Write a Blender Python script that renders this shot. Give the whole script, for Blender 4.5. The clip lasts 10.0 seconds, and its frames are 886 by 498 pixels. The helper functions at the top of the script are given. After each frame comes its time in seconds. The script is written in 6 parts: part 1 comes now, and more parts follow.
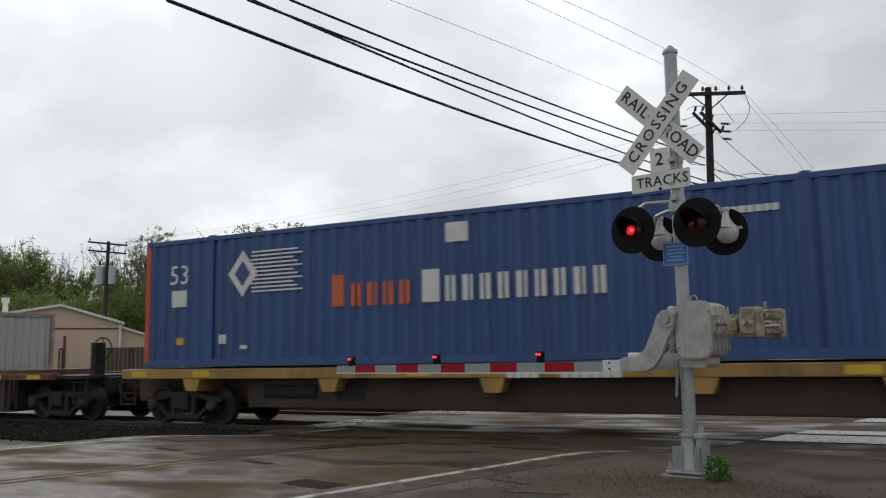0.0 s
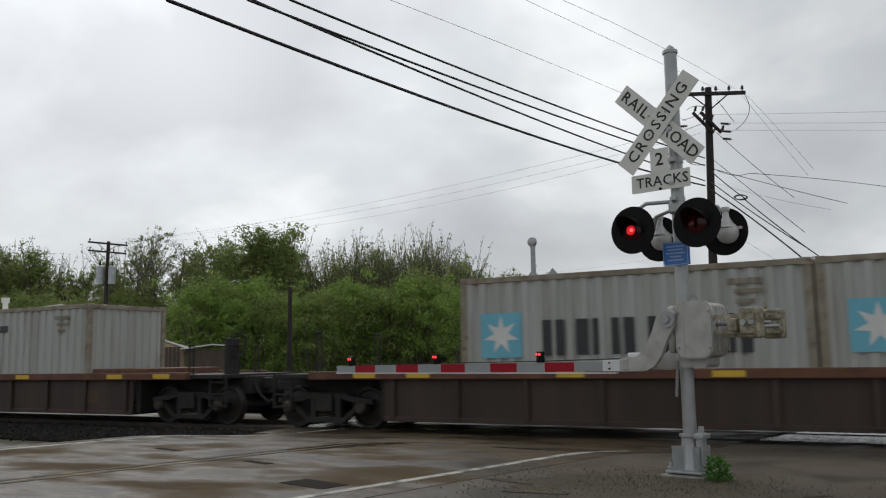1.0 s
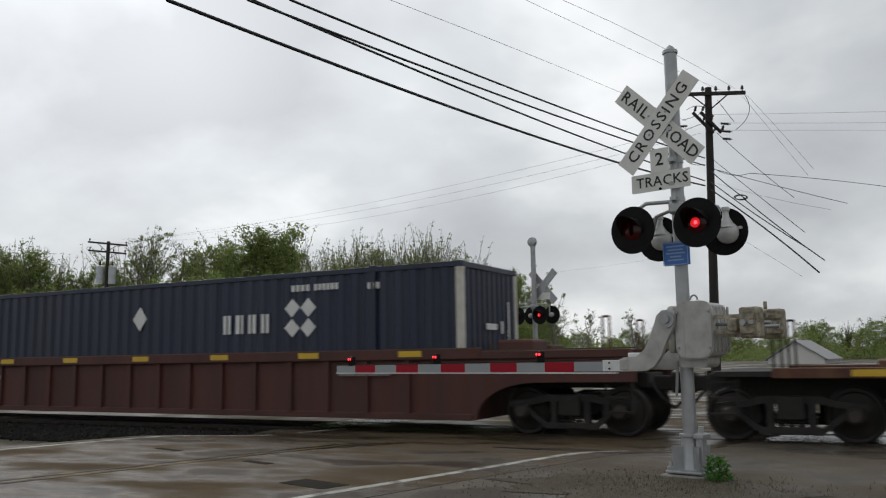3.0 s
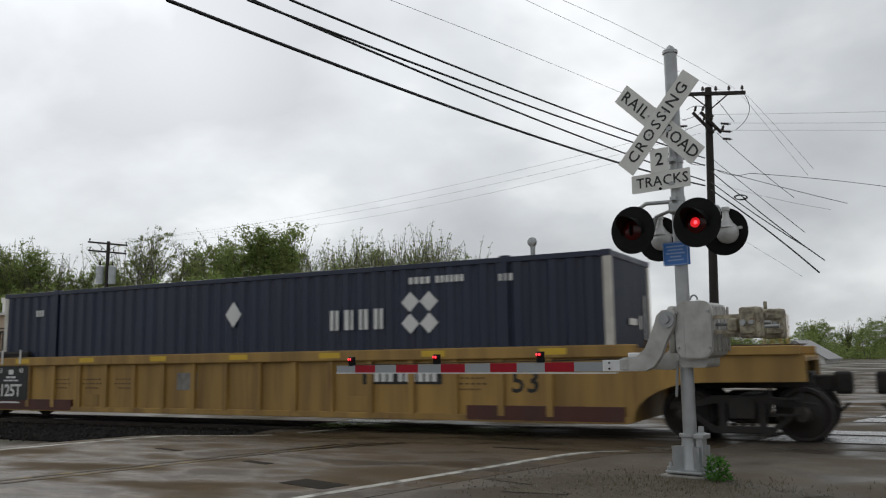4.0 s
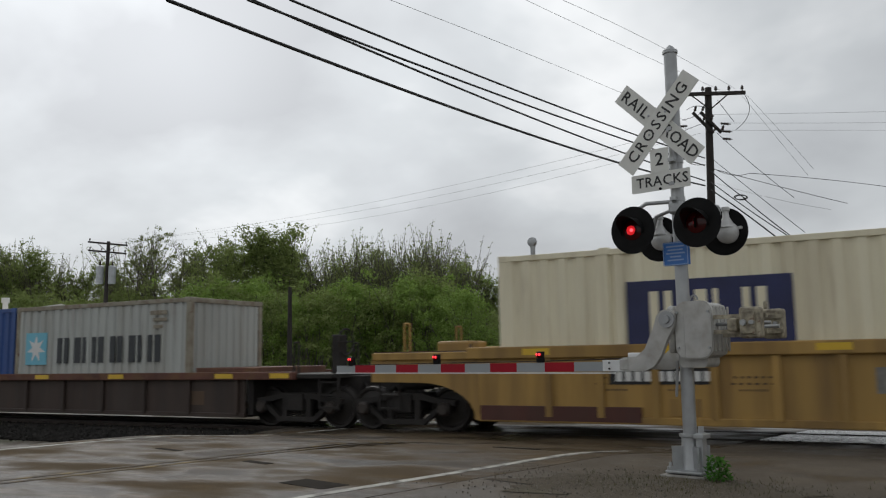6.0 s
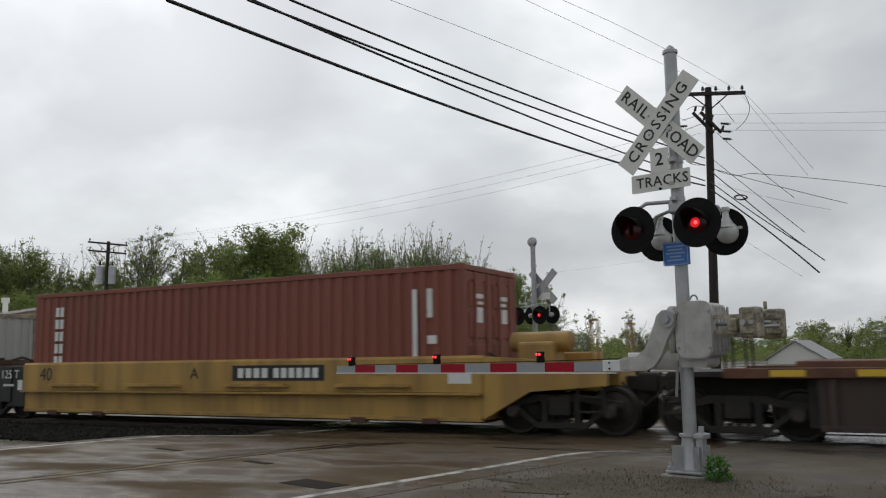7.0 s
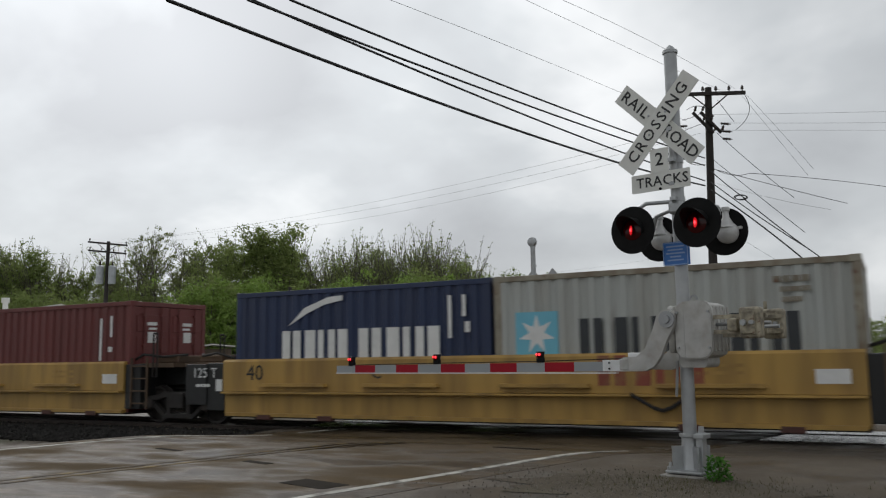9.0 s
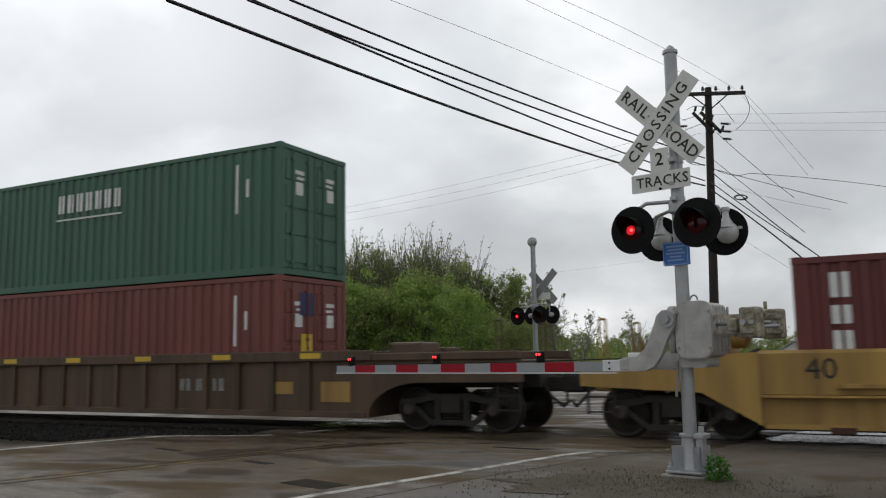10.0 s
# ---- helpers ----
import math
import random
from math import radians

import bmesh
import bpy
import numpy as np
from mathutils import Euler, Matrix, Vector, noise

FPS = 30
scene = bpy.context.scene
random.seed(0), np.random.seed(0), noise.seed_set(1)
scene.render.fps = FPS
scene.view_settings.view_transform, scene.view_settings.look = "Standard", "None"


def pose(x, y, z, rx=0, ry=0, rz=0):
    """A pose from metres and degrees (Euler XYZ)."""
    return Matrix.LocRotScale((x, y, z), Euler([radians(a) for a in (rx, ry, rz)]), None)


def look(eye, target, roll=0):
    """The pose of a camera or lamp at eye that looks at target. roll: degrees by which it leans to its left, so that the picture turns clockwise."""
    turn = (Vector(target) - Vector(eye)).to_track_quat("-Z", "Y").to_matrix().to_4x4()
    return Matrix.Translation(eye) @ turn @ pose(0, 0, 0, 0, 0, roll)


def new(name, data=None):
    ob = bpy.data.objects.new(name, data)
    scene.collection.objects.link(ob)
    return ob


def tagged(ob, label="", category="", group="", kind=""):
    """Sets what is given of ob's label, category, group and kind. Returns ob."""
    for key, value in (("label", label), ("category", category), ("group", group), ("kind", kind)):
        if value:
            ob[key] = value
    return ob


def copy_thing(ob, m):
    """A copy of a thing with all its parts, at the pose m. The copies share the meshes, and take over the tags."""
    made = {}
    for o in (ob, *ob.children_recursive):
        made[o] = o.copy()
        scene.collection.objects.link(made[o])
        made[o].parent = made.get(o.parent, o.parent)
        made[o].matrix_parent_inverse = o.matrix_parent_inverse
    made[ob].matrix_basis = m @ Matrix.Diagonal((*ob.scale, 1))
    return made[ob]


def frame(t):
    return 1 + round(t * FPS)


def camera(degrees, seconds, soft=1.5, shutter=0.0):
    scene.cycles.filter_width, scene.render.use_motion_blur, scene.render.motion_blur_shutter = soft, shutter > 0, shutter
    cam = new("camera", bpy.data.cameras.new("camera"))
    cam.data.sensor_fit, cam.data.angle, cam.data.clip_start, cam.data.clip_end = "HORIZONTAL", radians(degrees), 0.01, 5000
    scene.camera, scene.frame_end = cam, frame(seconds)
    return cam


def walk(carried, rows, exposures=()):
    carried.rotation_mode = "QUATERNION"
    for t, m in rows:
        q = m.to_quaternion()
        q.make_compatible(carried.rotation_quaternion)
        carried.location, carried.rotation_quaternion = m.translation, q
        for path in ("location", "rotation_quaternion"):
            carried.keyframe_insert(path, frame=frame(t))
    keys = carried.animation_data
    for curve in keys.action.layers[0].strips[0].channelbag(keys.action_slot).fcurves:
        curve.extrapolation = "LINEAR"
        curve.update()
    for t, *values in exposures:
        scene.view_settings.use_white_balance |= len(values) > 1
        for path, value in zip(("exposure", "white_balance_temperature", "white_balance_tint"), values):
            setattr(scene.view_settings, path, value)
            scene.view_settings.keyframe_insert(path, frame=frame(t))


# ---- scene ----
cam = camera(55.73, 10.0, soft=1.2, shutter=0.08)
EYE = Vector((0, 0, 1.248))
YAW, PITCH = radians(-28.01), radians(7.352)
AIM = EYE + Vector((math.sin(YAW) * math.cos(PITCH), math.cos(YAW) * math.cos(PITCH), math.sin(PITCH)))
STAND = look(EYE, AIM, -0.941)
walk(cam, [(0, STAND), (10, STAND)],
     [(0, 0.14), (0.5, 0.17), (1.0, 0.06), (2.5, 0.05), (4.0, 0.10), (4.5, 0.13), (5.0, 0.04), (5.5, 0.0), (7.0, 0.06), (9.5, 0.05), (10, 0.11)])

# ---- sky and light: bright overcast, the sun behind thin cloud ahead and to the side ----
SUN_AZ, SUN_EL = radians(-50), radians(38)
world = bpy.data.worlds.new("overcast")
scene.world = world
world.use_nodes = True
wn, wl = world.node_tree.nodes, world.node_tree.links
wn.clear()


def wnode(kind, **values):
    n = wn.new(kind)
    for key, value in values.items():
        n.inputs[key].default_value = value
    return n


def wmath(op, a, b=None):
    n = wn.new("ShaderNodeMath")
    n.operation = op
    for i, s in enumerate((a, b)):
        if s is None:
            continue
        if isinstance(s, (int, float)):
            n.inputs[i].default_value = s
        else:
            wl.new(s, n.inputs[i])
    return n.outputs[0]


tc = wn.new("ShaderNodeTexCoord")
sep = wn.new("ShaderNodeSeparateXYZ")
wl.new(tc.outputs["Generated"], sep.inputs[0])
lift = wmath("ADD", wmath("MAXIMUM", sep.outputs[2], 0.0), 0.45)
comb = wn.new("ShaderNodeCombineXYZ")
wl.new(wmath("DIVIDE", sep.outputs[0], lift), comb.inputs[0])
wl.new(wmath("DIVIDE", sep.outputs[1], lift), comb.inputs[1])
comb.inputs[2].default_value = 3.7
big = wnode("ShaderNodeTexNoise", Scale=1.9, Detail=5.0, Roughness=0.5, Distortion=0.1)
wl.new(comb.outputs[0], big.inputs["Vector"])
ramp = wn.new("ShaderNodeValToRGB")
wl.new(big.outputs["Fac"], ramp.inputs[0])
ramp.color_ramp.elements[0].position, ramp.color_ramp.elements[0].color = 0.33, (0.435, 0.45, 0.47, 1)
ramp.color_ramp.elements[1].position, ramp.color_ramp.elements[1].color = 0.68, (0.84, 0.855, 0.865, 1)
mid = ramp.color_ramp.elements.new(0.52)
mid.color = (0.575, 0.60, 0.62, 1)
glow_dir = wn.new("ShaderNodeVectorMath")
glow_dir.operation = "DOT_PRODUCT"
wl.new(tc.outputs["Generated"], glow_dir.inputs[0])
glow_dir.inputs[1].default_value = (math.sin(SUN_AZ) * math.cos(SUN_EL), math.cos(SUN_AZ) * math.cos(SUN_EL), math.sin(SUN_EL))
glow = wmath("MULTIPLY", wmath("POWER", wmath("MAXIMUM", glow_dir.outputs["Value"], 0.0), 8.0), 0.92)
for way, narrow, gain in (((-0.741, 0.575, 0.348), 90.0, 0.22), ((-0.665, 0.672, 0.326), 260.0, 0.22), ((-0.499, 0.848, 0.179), 700.0, 0.2)):
    thin_cloud = wn.new("ShaderNodeVectorMath")
    thin_cloud.operation = "DOT_PRODUCT"
    wl.new(tc.outputs["Generated"], thin_cloud.inputs[0])
    thin_cloud.inputs[1].default_value = way
    lobe = wmath("POWER", wmath("MAXIMUM", thin_cloud.outputs["Value"], 0.0), narrow)
    glow = wmath("ADD", glow, wmath("MULTIPLY", wmath("MULTIPLY", lobe, gain), wmath("ADD", big.outputs["Fac"], 0.5)))
sky = wn.new("ShaderNodeTexSky")
sky.sky_type, sky.sun_disc = "NISHITA", False
sky.sun_elevation, sky.sun_rotation = SUN_EL, SUN_AZ
bg_sky, bg_cloud = wnode("ShaderNodeBackground", Strength=0.05), wnode("ShaderNodeBackground")
wl.new(sky.outputs[0], bg_sky.inputs["Color"])
wl.new(ramp.outputs[0], bg_cloud.inputs["Color"])
wl.new(wmath("ADD", glow, 0.96), bg_cloud.inputs["Strength"])
blend = wnode("ShaderNodeMixShader", Fac=0.93)
wl.new(bg_sky.outputs[0], blend.inputs[1])
wl.new(bg_cloud.outputs[0], blend.inputs[2])
world_out = wn.new("ShaderNodeOutputWorld")
wl.new(blend.outputs[0], world_out.inputs[0])

sun = new("sun", bpy.data.lights.new("sun", "SUN"))
sun.data.energy, sun.data.angle, sun.data.color = 0.8, radians(30), (1.0, 0.97, 0.93)
sun.matrix_world = look((0, 0, 50), Vector((0, 0, 50)) - Vector(glow_dir.inputs[1].default_value))


# ---- materials ----
def material(name, base, rough=0.6, metal=0.0, vary=0.25, scale=3.0, dirt=(0.06, 0.05, 0.04), dirty=0.0, bump=0.1,
             grain=40.0, streak=False, spec=0.5, rust=0.0, coat=0.0, worn=0.43):
    """Paint, metal or stone: broad variation, fine grain, dirt or rust in patches or in streaks that run down."""
    m = bpy.data.materials.new(name)
    m.use_nodes = True
    n, l = m.node_tree.nodes, m.node_tree.links
    p = n["Principled BSDF"]
    tex = n.new("ShaderNodeTexCoord")
    mapping = n.new("ShaderNodeMapping")
    l.new(tex.outputs["Object"], mapping.inputs[0])
    info = n.new("ShaderNodeObjectInfo")
    move = n.new("ShaderNodeVectorMath")
    move.operation = "MULTIPLY_ADD"
    l.new(info.outputs["Random"], move.inputs[0])
    move.inputs[1].default_value = (31, 17, 11)
    l.new(mapping.outputs[0], move.inputs[2])
    if streak:
        mapping.inputs["Scale"].default_value = (1, 1, 0.12)

    def noise_tex(s, detail=5):
        t = n.new("ShaderNodeTexNoise")
        t.inputs["Scale"].default_value, t.inputs["Detail"].default_value = s, detail
        l.new(move.outputs[0], t.inputs["Vector"])
        return t.outputs["Fac"]

    def mixer(fac, a, b):
        x = n.new("ShaderNodeMix")
        x.data_type = "RGBA"
        l.new(fac, x.inputs[0])
        for i, s in ((6, a), (7, b)):
            if isinstance(s, tuple):
                x.inputs[i].default_value = (*s[:3], 1)
            else:
                l.new(s, x.inputs[i])
        return x.outputs[2]

    def ramped(fac, lo, hi, to=1.0):
        r = n.new("ShaderNodeMapRange")
        l.new(fac, r.inputs[0])
        r.inputs[1].default_value, r.inputs[2].default_value, r.inputs[4].default_value = lo, hi, to
        return r.outputs[0]

    dark = tuple(c * (1 - vary) for c in base)
    light = tuple(min(1, c * (1 + vary * 0.6)) for c in base)
    colour = mixer(ramped(noise_tex(scale), 0.3, 0.7), dark, light)
    colour = mixer(ramped(noise_tex(grain, 3), 0.35, 0.75, 0.25), colour, dark)
    if dirty:
        colour = mixer(ramped(noise_tex(scale * 1.7 + 1, 8), worn, worn + 0.27, dirty), colour, dirt)
    if rust:
        colour = mixer(ramped(noise_tex(scale * 2.6 + 2, 9), 0.62, 0.70, rust), colour, (0.13, 0.055, 0.03))
    l.new(colour, p.inputs["Base Color"])
    rr = n.new("ShaderNodeMapRange")
    l.new(noise_tex(scale * 2.3), rr.inputs[0])
    rr.inputs[3].default_value, rr.inputs[4].default_value = max(0.03, rough - 0.15), min(1, rough + 0.15)
    l.new(rr.outputs[0], p.inputs["Roughness"])
    p.inputs["Metallic"].default_value = metal
    p.inputs["Specular IOR Level"].default_value = spec
    p.inputs["Coat Weight"].default_value = coat
    if bump:
        b = n.new("ShaderNodeBump")
        b.inputs["Strength"].default_value, b.inputs["Distance"].default_value = bump, 0.01
        l.new(noise_tex(grain, 4), b.inputs["Height"])
        l.new(b.outputs[0], p.inputs["Normal"])
    return m


def glow_material(name, colour, strength):
    m = bpy.data.materials.new(name)
    m.use_nodes = True
    p = m.node_tree.nodes["Principled BSDF"]
    p.inputs["Base Color"].default_value = (*colour, 1)
    p.inputs["Emission Color"].default_value = (*colour, 1)
    p.inputs["Emission Strength"].default_value = strength
    return m


def wet_ground(name, dry, damp, tint, pool=0.5, scale=0.35, stretch=(1, 1, 1), turn=0.0, gloss=0.09):
    """Asphalt after rain: dry crown, damp patches and thin pools that mirror the sky."""
    m = bpy.data.materials.new(name)
    m.use_nodes = True
    n, l = m.node_tree.nodes, m.node_tree.links
    p = n["Principled BSDF"]
    tex, mp = n.new("ShaderNodeTexCoord"), n.new("ShaderNodeMapping")
    l.new(tex.outputs["Object"], mp.inputs[0])
    mp.inputs["Scale"].default_value = stretch
    mp.inputs["Rotation"].default_value = (0, 0, turn)

    def noise_tex(s, detail=6, raw=False, rough=0.55):
        t = n.new("ShaderNodeTexNoise")
        t.inputs["Scale"].default_value, t.inputs["Detail"].default_value, t.inputs["Roughness"].default_value = s, detail, rough
        l.new(tex.outputs["Object"] if raw else mp.outputs[0], t.inputs["Vector"])
        return t.outputs["Fac"]

    def ranged(fac, lo, hi, a=0.0, b=1.0):
        r = n.new("ShaderNodeMapRange")
        r.interpolation_type = "SMOOTHSTEP"
        l.new(fac, r.inputs[0])
        for i, v in ((1, lo), (2, hi), (3, a), (4, b)):
            r.inputs[i].default_value = v
        return r.outputs[0]

    def mixer(fac, a, b):
        x = n.new("ShaderNodeMix")
        x.data_type = "RGBA"
        l.new(fac, x.inputs[0])
        for i, s in ((6, a), (7, b)):
            if isinstance(s, tuple):
                x.inputs[i].default_value = (*s, 1)
            else:
                l.new(s, x.inputs[i])
        return x.outputs[2]

    wet = ranged(noise_tex(scale), 0.45 - 0.1 * pool, 0.63 - 0.1 * pool)
    colour = mixer(wet, dry, damp)
    colour = mixer(ranged(noise_tex(scale * 2.7, 8), 0.5, 0.72, 0.0, 0.7), colour, tint)
    colour = mixer(ranged(noise_tex(55, 3, True), 0.45, 0.8, 0.0, 0.6), colour, tuple(c * 1.9 for c in dry))
    l.new(colour, p.inputs["Base Color"])
    l.new(ranged(noise_tex(scale), 0.36, 0.62, 0.85, 0.28), p.inputs["Roughness"])
    l.new(ranged(noise_tex(scale), 0.34, 0.62, 0.02, gloss), p.inputs["Specular IOR Level"])
    b = n.new("ShaderNodeBump")
    b.inputs["Distance"].default_value = 0.012
    l.new(noise_tex(70, 3, True), b.inputs["Height"])
    l.new(ranged(noise_tex(scale), 0.30, 0.66, 0.9, 0.05), b.inputs["Strength"])
    l.new(b.outputs[0], p.inputs["Normal"])
    return m


def leaf_material(name, a, b, trans=0.5):
    m = bpy.data.materials.new(name)
    m.use_nodes = True
    n, l = m.node_tree.nodes, m.node_tree.links
    p = n["Principled BSDF"]
    geo = n.new("ShaderNodeNewGeometry")
    x = n.new("ShaderNodeMix")
    x.data_type = "RGBA"
    l.new(geo.outputs["Random Per Island"], x.inputs[0])
    x.inputs[6].default_value, x.inputs[7].default_value = (*a, 1), (*b, 1)
    l.new(x.outputs[2], p.inputs["Base Color"])
    p.inputs["Roughness"].default_value = 0.6
    p.inputs["Specular IOR Level"].default_value = 0.2
    tr = n.new("ShaderNodeBsdfTranslucent")
    l.new(x.outputs[2], tr.inputs["Color"])
    mx = n.new("ShaderNodeMixShader")
    mx.inputs[0].default_value = trans
    l.new(p.outputs[0], mx.inputs[1])
    l.new(tr.outputs[0], mx.inputs[2])
    l.new(mx.outputs[0], n["Material Output"].inputs[0])
    return m


